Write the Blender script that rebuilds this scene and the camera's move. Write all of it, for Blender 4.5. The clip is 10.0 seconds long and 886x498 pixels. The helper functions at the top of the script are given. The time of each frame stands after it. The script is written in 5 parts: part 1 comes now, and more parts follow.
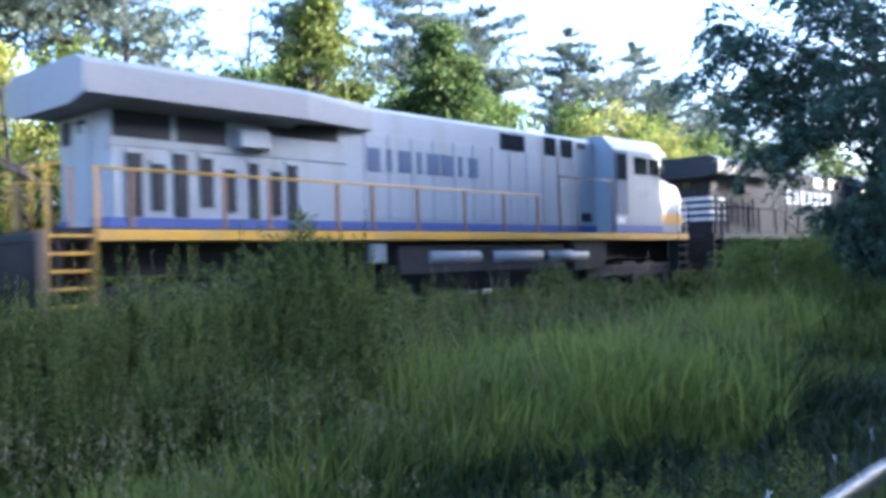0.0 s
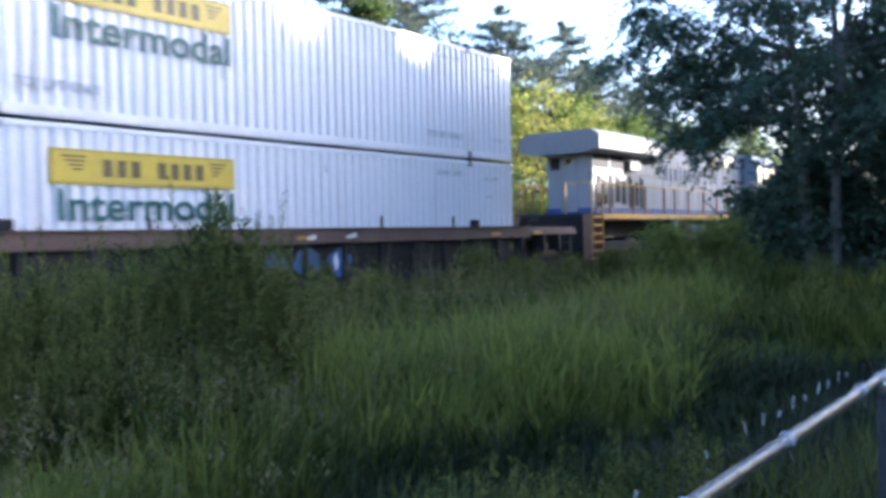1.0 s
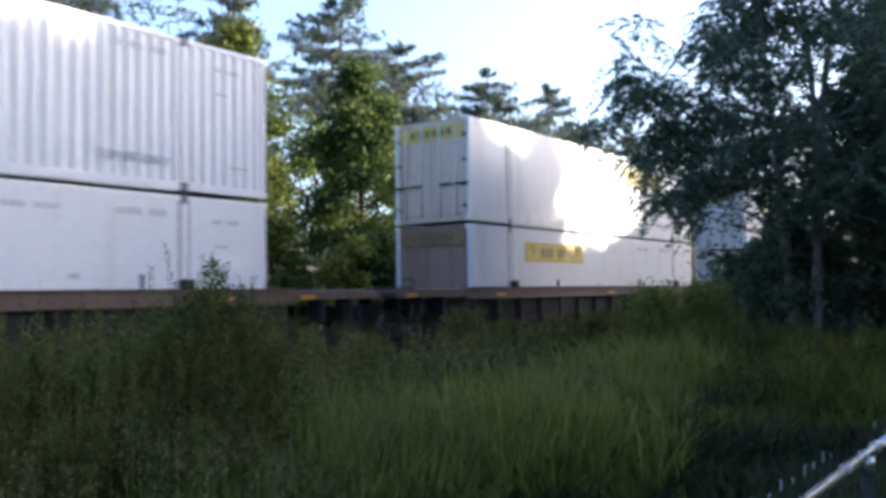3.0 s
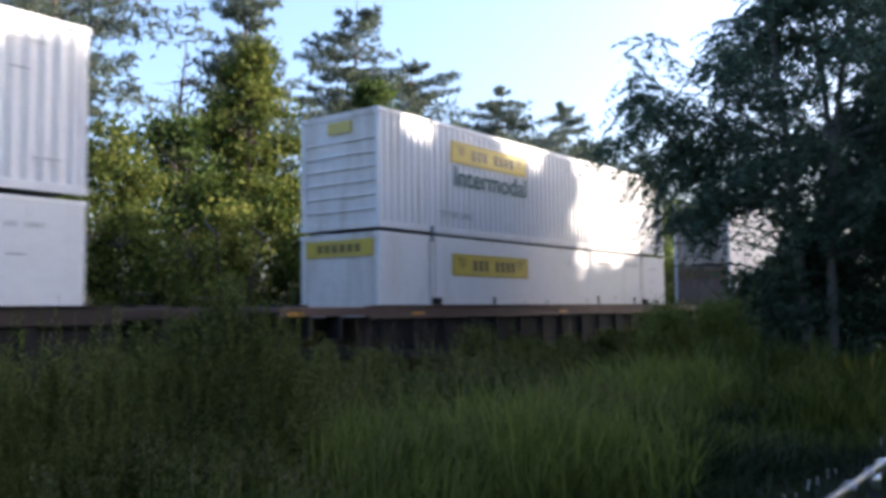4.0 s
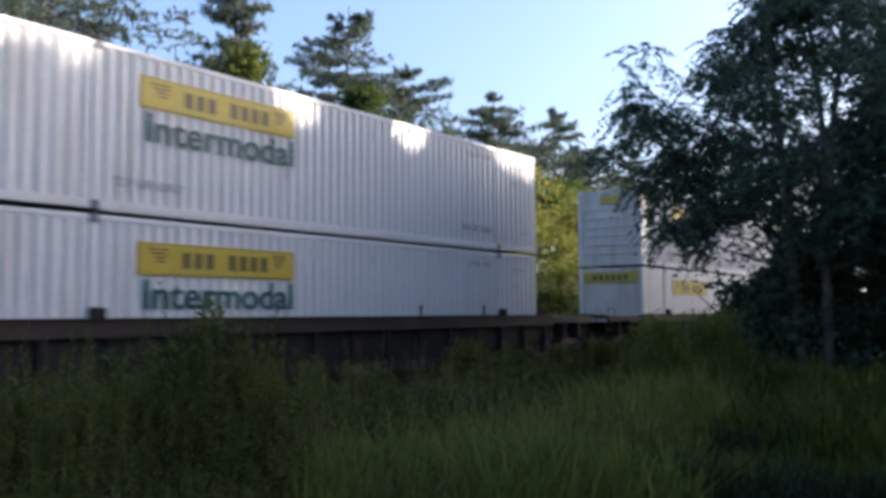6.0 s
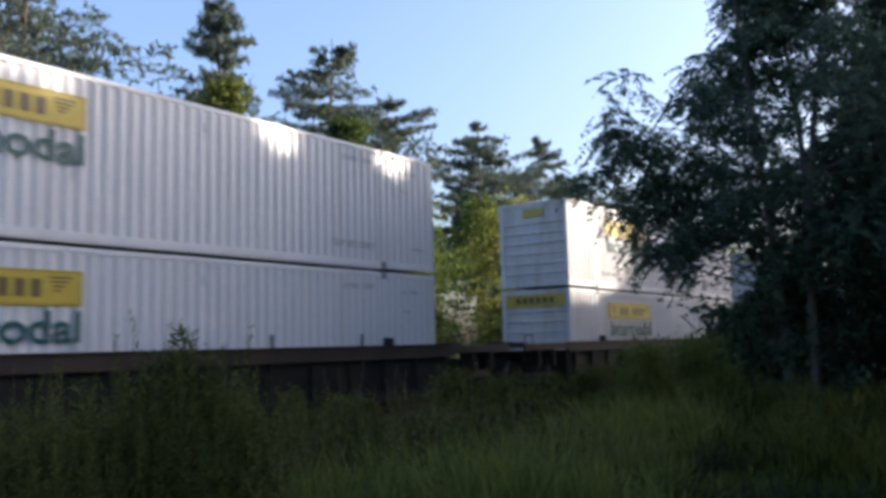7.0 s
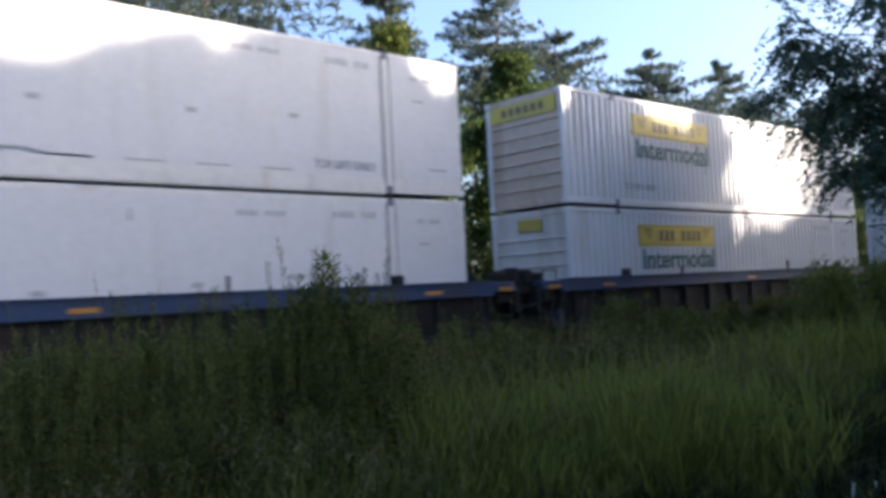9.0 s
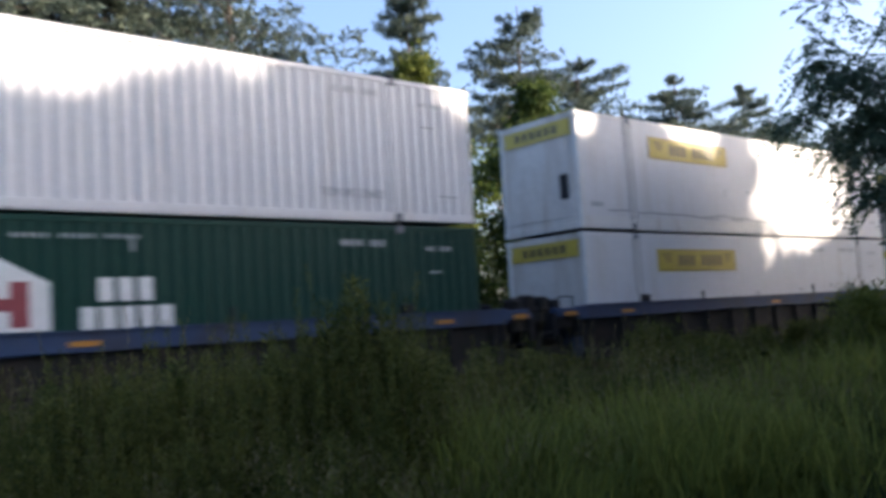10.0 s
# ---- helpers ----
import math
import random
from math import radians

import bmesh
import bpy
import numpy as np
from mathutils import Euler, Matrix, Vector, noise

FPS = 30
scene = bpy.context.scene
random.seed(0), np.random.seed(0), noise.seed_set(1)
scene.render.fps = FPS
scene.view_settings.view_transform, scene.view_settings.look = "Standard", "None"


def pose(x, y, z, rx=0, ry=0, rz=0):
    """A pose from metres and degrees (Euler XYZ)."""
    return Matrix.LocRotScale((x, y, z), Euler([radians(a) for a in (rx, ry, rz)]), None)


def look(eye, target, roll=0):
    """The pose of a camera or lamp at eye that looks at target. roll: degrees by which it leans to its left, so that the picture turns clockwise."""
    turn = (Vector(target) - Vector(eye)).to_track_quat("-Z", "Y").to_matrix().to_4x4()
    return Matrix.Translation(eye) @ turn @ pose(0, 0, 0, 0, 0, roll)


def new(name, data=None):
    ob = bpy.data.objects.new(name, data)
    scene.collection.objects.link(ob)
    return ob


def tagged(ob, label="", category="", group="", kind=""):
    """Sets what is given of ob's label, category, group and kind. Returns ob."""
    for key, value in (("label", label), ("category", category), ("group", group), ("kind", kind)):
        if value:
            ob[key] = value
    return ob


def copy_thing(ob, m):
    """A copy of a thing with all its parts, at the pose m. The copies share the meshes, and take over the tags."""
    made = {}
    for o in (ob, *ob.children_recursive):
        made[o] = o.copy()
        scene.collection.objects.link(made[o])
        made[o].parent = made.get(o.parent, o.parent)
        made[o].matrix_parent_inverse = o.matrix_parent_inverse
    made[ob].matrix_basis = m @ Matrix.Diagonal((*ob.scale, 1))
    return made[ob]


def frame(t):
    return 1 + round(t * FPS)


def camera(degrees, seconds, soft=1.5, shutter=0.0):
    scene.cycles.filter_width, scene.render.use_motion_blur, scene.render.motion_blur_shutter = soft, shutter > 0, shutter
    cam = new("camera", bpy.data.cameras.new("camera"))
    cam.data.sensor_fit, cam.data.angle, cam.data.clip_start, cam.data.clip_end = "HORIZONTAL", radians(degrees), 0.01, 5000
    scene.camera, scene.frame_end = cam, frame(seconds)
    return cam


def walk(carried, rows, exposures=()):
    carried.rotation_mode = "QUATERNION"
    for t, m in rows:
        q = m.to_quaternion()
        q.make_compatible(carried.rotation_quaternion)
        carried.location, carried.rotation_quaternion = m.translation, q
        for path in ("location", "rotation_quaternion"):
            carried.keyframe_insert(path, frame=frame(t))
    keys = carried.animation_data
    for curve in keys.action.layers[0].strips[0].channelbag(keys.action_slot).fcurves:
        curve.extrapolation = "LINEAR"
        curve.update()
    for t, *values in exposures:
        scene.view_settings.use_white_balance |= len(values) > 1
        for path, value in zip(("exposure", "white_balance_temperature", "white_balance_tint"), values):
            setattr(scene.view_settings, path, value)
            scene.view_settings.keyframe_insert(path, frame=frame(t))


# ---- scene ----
# ---- camera ----
cam = camera(53.74, 10.0, soft=3.8, shutter=0.2)
ROWS = [
    (0, -0.139, 0.044, 1.556, -47.95, 0.78, 1.67),
    (0.5, -0.155, 0.012, 1.573, -48.08, -0.17, 1.34),
    (1, -0.079, -0.024, 1.602, -52.50, -0.87, 1.28),
    (1.5, -0.011, -0.013, 1.618, -54.86, -1.00, 1.65),
    (2, -0.132, 0.006, 1.607, -55.50, 0.49, 1.52),
    (2.5, -0.172, -0.033, 1.657, -54.55, 1.59, 1.30),
    (3, -0.222, -0.060, 1.687, -53.52, 2.85, 0.87),
    (4.5, -0.304, -0.123, 1.684, -52.40, 4.34, 0.60),
    (5, -0.341, -0.105, 1.699, -52.35, 4.75, 0.39),
    (5.5, -0.151, 0.015, 1.834, -52.32, 4.40, 0.49),
    (5.7, -0.067, 0.068, 1.848, -53.13, 4.20, 0.35),
    (6.8, 0.008, 0.085, 1.836, -53.36, 5.31, 0.82),
    (7, 0.088, 0.047, 1.792, -53.94, 6.28, 1.40),
    (7.5, 0.129, 0.031, 1.777, -51.07, 5.91, 2.54),
    (8, 0.274, -0.093, 1.759, -47.03, 5.24, 0.36),
    (8.5, 0.364, -0.109, 1.680, -43.42, 3.86, 1.61),
    (9, 0.365, -0.180, 1.611, -42.01, 2.88, 2.92),
    (9.5, 0.365, -0.157, 1.571, -45.31, 4.25, 3.03),
    (10, 0.379, -0.106, 1.567, -40.34, 4.94, 3.66),
]
EXPOSURES = [(t, stops, kelvin, 17) for t, stops, kelvin in ((0.0, 3.18, 4690), (0.5, 2.92, 4770), (1.0, 2.7, 4880), (1.5, 2.6, 4980), (2.0, 2.3, 5020), (2.5, 2.15, 5100), (3.0, 2.08, 5250), (4.5, 1.62, 5330), (5.5, 1.42, 5350), (7.0, 1.25, 5380), (7.5, 1.03, 5380), (8.5, 1.25, 5330), (9.0, 1.6, 5270), (9.5, 1.65, 5270), (10.0, 1.5, 5420))]
walk(cam, [(t, pose(x, y, z, 90 + pitch, roll, yaw)) for t, x, y, z, yaw, pitch, roll in ROWS], EXPOSURES)

# ---- daylight ----
SUN_AZ, SUN_EL = -42.0, 18.0   # degrees from +x, and above the horizon
world = bpy.data.worlds.new("sky")
scene.world = world
world.use_nodes = True
wn = world.node_tree.nodes
sky = wn.new("ShaderNodeTexSky")
sky.sky_type, sky.sun_disc = "NISHITA", False
sky.sun_elevation, sky.sun_rotation = radians(SUN_EL), radians(90 - SUN_AZ)
sky.air_density, sky.dust_density, sky.ozone_density = 1.0, 5.0, 1.0
world.node_tree.links.new(sky.outputs[0], wn["Background"].inputs[0])
wn["Background"].inputs[1].default_value = 0.15
sun_data = bpy.data.lights.new("sun", "SUN")
sun_data.energy, sun_data.angle, sun_data.color = 4.6, radians(0.6), (1.0, 0.78, 0.50)
sun = new("sun", sun_data)
sun_dir = Vector((math.cos(radians(SUN_AZ)) * math.cos(radians(SUN_EL)), math.sin(radians(SUN_AZ)) * math.cos(radians(SUN_EL)), math.sin(radians(SUN_EL))))
sun.matrix_world = look(sun_dir * 60, (0, 0, 0))

# ---- materials ----
def material(name, base, rough=0.6, metal=0.0, grain=0.12, grain_size=8.0, stain=None, stain_size=0.7, stain_at=0.62, bump=0.15,
             bump_size=40.0, per_piece=0.0, streak=False, spec=0.5):
    """A painted or solid surface: fine grain, larger stains, and relief."""
    m = bpy.data.materials.new(name)
    m.use_nodes = True
    n, l = m.node_tree.nodes, m.node_tree.links
    b = n["Principled BSDF"]
    b.inputs["Roughness"].default_value, b.inputs["Metallic"].default_value = rough, metal
    b.inputs["Specular IOR Level"].default_value = spec
    co = n.new("ShaderNodeTexCoord")
    fine = n.new("ShaderNodeTexNoise")
    fine.inputs["Scale"].default_value, fine.inputs["Detail"].default_value = grain_size, 5
    l.new(co.outputs["Object"], fine.inputs["Vector"])
    ramp = n.new("ShaderNodeMapRange")
    ramp.inputs[1].default_value, ramp.inputs[2].default_value = 0.3, 0.7
    ramp.inputs[3].default_value, ramp.inputs[4].default_value = 1 - grain, 1 + grain
    l.new(fine.outputs[0], ramp.inputs[0])
    tint = n.new("ShaderNodeVectorMath")
    tint.operation = "SCALE"
    tint.inputs[0].default_value = base
    l.new(ramp.outputs[0], tint.inputs["Scale"])
    col = tint.outputs[0]
    if stain:
        mapping = n.new("ShaderNodeMapping")
        mapping.inputs["Scale"].default_value = (1.6, 1.6, 0.22) if streak else (1, 1, 1)
        l.new(co.outputs["Object"], mapping.inputs[0])
        big = n.new("ShaderNodeTexNoise")
        big.inputs["Scale"].default_value, big.inputs["Detail"].default_value = stain_size, 7
        l.new(mapping.outputs[0], big.inputs["Vector"])
        edge = n.new("ShaderNodeMapRange")
        edge.inputs[1].default_value, edge.inputs[2].default_value = stain_at - 0.1, stain_at + 0.16
        l.new(big.outputs[0], edge.inputs[0])
        mix = n.new("ShaderNodeMix")
        mix.data_type = "RGBA"
        l.new(edge.outputs[0], mix.inputs[0])
        l.new(col, mix.inputs[6])
        mix.inputs[7].default_value = (*stain, 1)
        col = mix.outputs[2]
    if per_piece:
        info = n.new("ShaderNodeObjectInfo")
        pr = n.new("ShaderNodeMapRange")
        pr.inputs[3].default_value, pr.inputs[4].default_value = 1 - per_piece, 1 + per_piece
        l.new(info.outputs["Random"], pr.inputs[0])
        t2 = n.new("ShaderNodeVectorMath")
        t2.operation = "SCALE"
        l.new(col, t2.inputs[0])
        l.new(pr.outputs[0], t2.inputs["Scale"])
        col = t2.outputs[0]
    l.new(col, b.inputs["Base Color"])
    if bump:
        bt = n.new("ShaderNodeTexNoise")
        bt.inputs["Scale"].default_value, bt.inputs["Detail"].default_value = bump_size, 4
        l.new(co.outputs["Object"], bt.inputs["Vector"])
        bn = n.new("ShaderNodeBump")
        bn.inputs["Strength"].default_value, bn.inputs["Distance"].default_value = bump, 0.01
        l.new(bt.outputs[0], bn.inputs["Height"])
        l.new(bn.outputs[0], b.inputs["Normal"])
    return m


def foliage(name, low, high, through_leaf=0.35, rough=0.65, patch_size=0.55, contrast=1.0):
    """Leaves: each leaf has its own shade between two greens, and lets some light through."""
    m = bpy.data.materials.new(name)
    m.use_nodes = True
    n, l = m.node_tree.nodes, m.node_tree.links
    b, out = n["Principled BSDF"], n["Material Output"]
    geo = n.new("ShaderNodeNewGeometry")
    co = n.new("ShaderNodeTexCoord")
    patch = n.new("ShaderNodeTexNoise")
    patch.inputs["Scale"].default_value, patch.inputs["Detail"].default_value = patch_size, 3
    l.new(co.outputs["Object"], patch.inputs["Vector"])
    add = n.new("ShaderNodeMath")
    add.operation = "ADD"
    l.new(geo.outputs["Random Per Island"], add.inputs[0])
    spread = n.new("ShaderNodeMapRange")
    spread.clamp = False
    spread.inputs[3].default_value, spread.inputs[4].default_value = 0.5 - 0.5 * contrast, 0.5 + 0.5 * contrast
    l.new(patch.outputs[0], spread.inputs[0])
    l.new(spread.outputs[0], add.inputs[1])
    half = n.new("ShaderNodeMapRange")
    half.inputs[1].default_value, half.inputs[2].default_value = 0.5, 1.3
    l.new(add.outputs[0], half.inputs[0])
    mix = n.new("ShaderNodeMix")
    mix.data_type = "RGBA"
    mix.inputs[6].default_value, mix.inputs[7].default_value = (*low, 1), (*high, 1)
    l.new(half.outputs[0], mix.inputs[0])
    l.new(mix.outputs[2], b.inputs["Base Color"])
    b.inputs["Roughness"].default_value, b.inputs["Specular IOR Level"].default_value = rough, 0.12
    tr = n.new("ShaderNodeBsdfTranslucent")
    l.new(mix.outputs[2], tr.inputs["Color"])
    ms = n.new("ShaderNodeMixShader")
    ms.inputs[0].default_value = through_leaf
    l.new(b.outputs[0], ms.inputs[1])
    l.new(tr.outputs[0], ms.inputs[2])
    l.new(ms.outputs[0], out.inputs["Surface"])
    return m


WHITE = material("white_container_paint", (0.57, 0.58, 0.60), 0.45, grain=0.04, stain=(0.47, 0.455, 0.43), stain_size=1.1, stain_at=0.66, bump=0.05, streak=True)
WHITE_OLD = material("weathered_white_paint", (0.44, 0.36, 0.29), 0.6, grain=0.1, stain=(0.26, 0.16, 0.09), stain_size=1.3, stain_at=0.57, bump=0.08, streak=True)
GREEN_PAINT = material("dark_green_paint", (0.004, 0.036, 0.027), 0.5, grain=0.1, stain=(0.010, 0.042, 0.033), bump=0.05, streak=True, spec=0.25)
YELLOW_DECAL = material("yellow_decal", (0.44, 0.34, 0.04), 0.45, grain=0.06, stain=(0.38, 0.31, 0.07), bump=0)
DECAL_DARK = material("dark_green_lettering", (0.018, 0.080, 0.080), 0.45, grain=0.08, bump=0)
DECAL_BROWN = material("dark_brown_lettering", (0.10, 0.08, 0.03), 0.45, grain=0.08, bump=0)
DECAL_GREY = material("grey_marking", (0.34, 0.36, 0.38), 0.5, grain=0.15, bump=0)
DECAL_SLATE = material("slate_grey_lettering", (0.25, 0.27, 0.30), 0.5, grain=0.12, bump=0)
DECAL_WHITE = material("white_marking", (0.58, 0.60, 0.60), 0.5, grain=0.06, bump=0)
DECAL_RED = material("maroon_marking", (0.20, 0.04, 0.05), 0.5, grain=0.06, bump=0)
# colour of the name blocks, and of the shade painted on the cab door
BLUE_MARK_AND_SHADE = material("slate_blue_lettering_and_shade", (0.035, 0.06, 0.12), 0.5, grain=0.1, bump=0)
STEEL_DARK = material("dark_steel", (0.020, 0.020, 0.022), 0.7, metal=0.1, grain=0.2, stain=(0.032, 0.025, 0.02), bump=0.2, spec=0.15)
WEB_DARK = material("grimy_black_steel", (0.015, 0.0145, 0.0145), 0.75, grain=0.3, stain=(0.035, 0.025, 0.02), stain_size=1.4, stain_at=0.6, bump=0.2, spec=0.2)
SPRAY_BLUE = material("sprayed_blue_paint", (0.045, 0.10, 0.24), 0.6, grain=0.25, stain=(0.03, 0.04, 0.07), stain_size=1.6, stain_at=0.56, bump=0.05)
RUST_SILL = material("brown_car_paint", (0.078, 0.047, 0.037), 0.65, grain=0.15, stain=(0.10, 0.07, 0.055), stain_size=0.9, stain_at=0.55, bump=0.15)
DARK_SILL = material("blackened_brown_car_paint", (0.026, 0.020, 0.018), 0.65, grain=0.2, stain=(0.045, 0.03, 0.022), stain_size=0.9, stain_at=0.56, bump=0.15, spec=0.3)
BLUE_SILL = material("faded_blue_car_paint", (0.024, 0.046, 0.105), 0.55, grain=0.12, stain=(0.035, 0.037, 0.045), stain_size=0.8, stain_at=0.58, bump=0.15, spec=0.3)
YELLOW_PAINT = material("yellow_safety_paint", (0.46, 0.25, 0.02), 0.5, grain=0.1, stain=(0.30, 0.19, 0.06), stain_size=1.5, stain_at=0.6, bump=0.05)
ORANGE_REFLECTOR = material("orange_reflector", (0.36, 0.17, 0.03), 0.35, grain=0.05, bump=0)
HOOD_GREY = material("pale_grey_hood_paint", (0.23, 0.25, 0.275), 0.5, grain=0.05, stain=(0.20, 0.195, 0.185), stain_size=1.2, stain_at=0.62, bump=0.05, streak=True)
ROOF_GREY = material("grey_roof_paint", (0.15, 0.155, 0.165), 0.6, grain=0.08, stain=(0.17, 0.165, 0.16), stain_at=0.58, bump=0.08)
BLUE_BAND = material("blue_band_paint", (0.035, 0.06, 0.20), 0.5, grain=0.1, bump=0.03)
BLACK_PAINT = material("black_loco_paint", (0.011, 0.013, 0.018), 0.5, grain=0.2, stain=(0.022, 0.022, 0.025), bump=0.06, spec=0.25)
RAIL_POST = material("brown_stanchion_paint", (0.18, 0.10, 0.06), 0.6, grain=0.15, bump=0.05)
GRILLE = material("dark_grille", (0.007, 0.008, 0.012), 0.75, grain=0.3, grain_size=30, bump=0.3)
GLASS_DARK = material("dark_cab_glass", (0.015, 0.018, 0.022), 0.08, grain=0.05, bump=0, spec=0.8)
TANK_GREY = material("grey_tank_paint", (0.17, 0.185, 0.20), 0.5, grain=0.1, stain=(0.12, 0.11, 0.10), bump=0.08)
POST_GREY = material("dark_seam_sealant", (0.11, 0.12, 0.145), 0.6, grain=0.15, bump=0)
WHEEL_STEEL = material("worn_wheel_steel", (0.09, 0.075, 0.065), 0.5, metal=0.6, grain=0.2, bump=0.1)
GALV = material("galvanised_steel", (0.50, 0.52, 0.56), 0.24, metal=0.95, grain=0.12, grain_size=60, stain=(0.42, 0.43, 0.45), stain_size=9, stain_at=0.58, bump=0.1, bump_size=120)
WIRE = material("dull_fence_wire", (0.022, 0.024, 0.026), 0.85, grain=0.15, bump=0, spec=0.15)
FRAME_GREY = material("greyish_white_frame_paint", (0.60, 0.60, 0.59), 0.5, grain=0.06, stain=(0.42, 0.37, 0.32), stain_size=1.4, stain_at=0.68, bump=0.06, streak=True)
END_WHITE = material("grimy_white_end_paint", (0.54, 0.52, 0.50), 0.55, grain=0.08, stain=(0.36, 0.31, 0.26), stain_size=1.5, stain_at=0.54, bump=0.08, streak=True)
WIRE_BRIGHT = material("zinc_wire", (0.42, 0.43, 0.45), 0.4, metal=0.6, grain=0.15, bump=0)
RUST_END = material("rust_stained_white_paint", (0.19, 0.135, 0.11), 0.7, grain=0.12, stain=(0.12, 0.07, 0.05), stain_size=1.2, stain_at=0.52, bump=0.15, streak=True)
RUSTED_DECAL = material("rusted_over_decal", (0.20, 0.125, 0.05), 0.7, grain=0.12, stain=(0.11, 0.065, 0.045), stain_size=1.4, stain_at=0.5, bump=0.1)
BARK = material("grey_brown_bark", (0.06, 0.047, 0.036), 0.9, grain=0.3, grain_size=14, stain=(0.035, 0.028, 0.022), stain_size=3, bump=0.6, bump_size=22)
TRUNK_GREY = material("pale_grey_smooth_bark", (0.12, 0.112, 0.10), 0.85, grain=0.25, grain_size=9, stain=(0.06, 0.055, 0.045), stain_size=2.5, bump=0.4, bump_size=16)
PINE_BARK = material("grey_pine_bark", (0.085, 0.062, 0.05), 0.9, grain=0.3, grain_size=10, stain=(0.07, 0.05, 0.04), stain_size=2.5, bump=0.6, bump_size=18)
SOIL = material("grassy_soil", (0.040, 0.048, 0.020), 0.95, grain=0.35, grain_size=5, stain=(0.04, 0.065, 0.02), stain_size=0.5, stain_at=0.5, bump=0.6, bump_size=9)
BALLAST = material("grey_ballast", (0.13, 0.12, 0.11), 0.9, grain=0.4, grain_size=26, stain=(0.08, 0.066, 0.055), stain_size=0.9, bump=0.9, bump_size=18)
TIE_WOOD = material("creosoted_tie_wood", (0.07, 0.052, 0.04), 0.85, grain=0.3, grain_size=12, bump=0.4, per_piece=0.25)
RAIL_STEEL = material("rusty_rail_steel", (0.13, 0.07, 0.045), 0.55, metal=0.5, grain=0.2, bump=0.1)
LEAF_BROAD = foliage("broad_leaves", (0.026, 0.062, 0.014), (0.12, 0.155, 0.03), 0.4)
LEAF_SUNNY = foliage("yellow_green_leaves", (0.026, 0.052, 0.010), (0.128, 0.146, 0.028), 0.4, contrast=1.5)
LEAF_DEEP = foliage("deep_green_leaves", (0.016, 0.040, 0.012), (0.088, 0.118, 0.026), 0.3, contrast=1.6)
# brighter copy of the yellow-green leaves, with sunlight put into the colour
LEAF_SUN_TINTED = foliage("leaves_with_painted_sunlight", (0.07, 0.12, 0.022), (0.27, 0.26, 0.055), 0.45)
TALL_WEED_LEAF = foliage("pale_weed_leaves", (0.044, 0.064, 0.016), (0.145, 0.152, 0.042), 0.5, patch_size=0.9)
LEAF_DARK = foliage("dark_compound_leaves", (0.034, 0.064, 0.045), (0.10, 0.138, 0.09), 0.4)
LEAF_NEEDLE = foliage("pine_needles", (0.050, 0.075, 0.068), (0.125, 0.148, 0.105), 0.3)
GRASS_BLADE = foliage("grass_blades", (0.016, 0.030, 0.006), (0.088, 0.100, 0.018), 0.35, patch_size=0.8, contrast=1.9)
PALE_GRASS = foliage("pale_soft_grass", (0.072, 0.098, 0.020), (0.168, 0.184, 0.038), 0.45)
# low grass whose colour carries the deep shade of the hollows
SHADE_TINTED_GRASS = foliage("grass_with_painted_shade", (0.008, 0.015, 0.006), (0.030, 0.040, 0.015), 0.2)
GRASS_SEED = foliage("grass_seed_heads", (0.08, 0.075, 0.035), (0.19, 0.155, 0.08), 0.3)
WEED_LEAF = foliage("weed_leaves", (0.028, 0.042, 0.009), (0.118, 0.124, 0.028), 0.4, patch_size=0.9, contrast=1.7)


# ---- mesh helpers ----
def box(bm, x0, y0, z0, x1, y1, z1, bevel=0.0):
    vs = [bm.verts.new(p) for p in ((x0, y0, z0), (x1, y0, z0), (x1, y1, z0), (x0, y1, z0), (x0, y0, z1), (x1, y0, z1), (x1, y1, z1), (x0, y1, z1))]
    fs = [bm.faces.new([vs[i] for i in q]) for q in ((3, 2, 1, 0), (4, 5, 6, 7), (0, 1, 5, 4), (1, 2, 6, 5), (2, 3, 7, 6), (3, 0, 4, 7))]
    if bevel:
        edges = list({e for f in fs for e in f.edges})
        bmesh.ops.bevel(bm, geom=edges, offset=bevel, segments=1, affect="EDGES", profile=0.7)


def tube(bm, a, b, r0, r1=None, seg=8, caps=True):
    a, b = Vector(a), Vector(b)
    r1 = r0 if r1 is None else r1
    q = (b - a).to_track_quat("Z", "Y")
    rings = []
    for c, r in ((a, r0), (b, r1)):
        rings.append([bm.verts.new(c + q @ Vector((r * math.cos(2 * math.pi * i / seg), r * math.sin(2 * math.pi * i / seg), 0))) for i in range(seg)])
    for i in range(seg):
        f = bm.faces.new((rings[0][i], rings[0][(i + 1) % seg], rings[1][(i + 1) % seg], rings[1][i]))
        f.smooth = seg > 6
    if caps:
        bm.faces.new(rings[0][::-1])
        bm.faces.new(rings[1])


def slab(bm, outline, y0, y1):
    """An outline in x and z, drawn out from y0 to y1."""
    front = [bm.verts.new((x, y0, z)) for x, z in outline]
    back = [bm.verts.new((x, y1, z)) for x, z in outline]
    k = len(outline)
    bm.faces.new(front)
    bm.faces.new(back[::-1])
    for i in range(k):
        bm.faces.new((front[i], back[i], back[(i + 1) % k], front[(i + 1) % k]))
    bmesh.ops.recalc_face_normals(bm, faces=bm.faces[:])


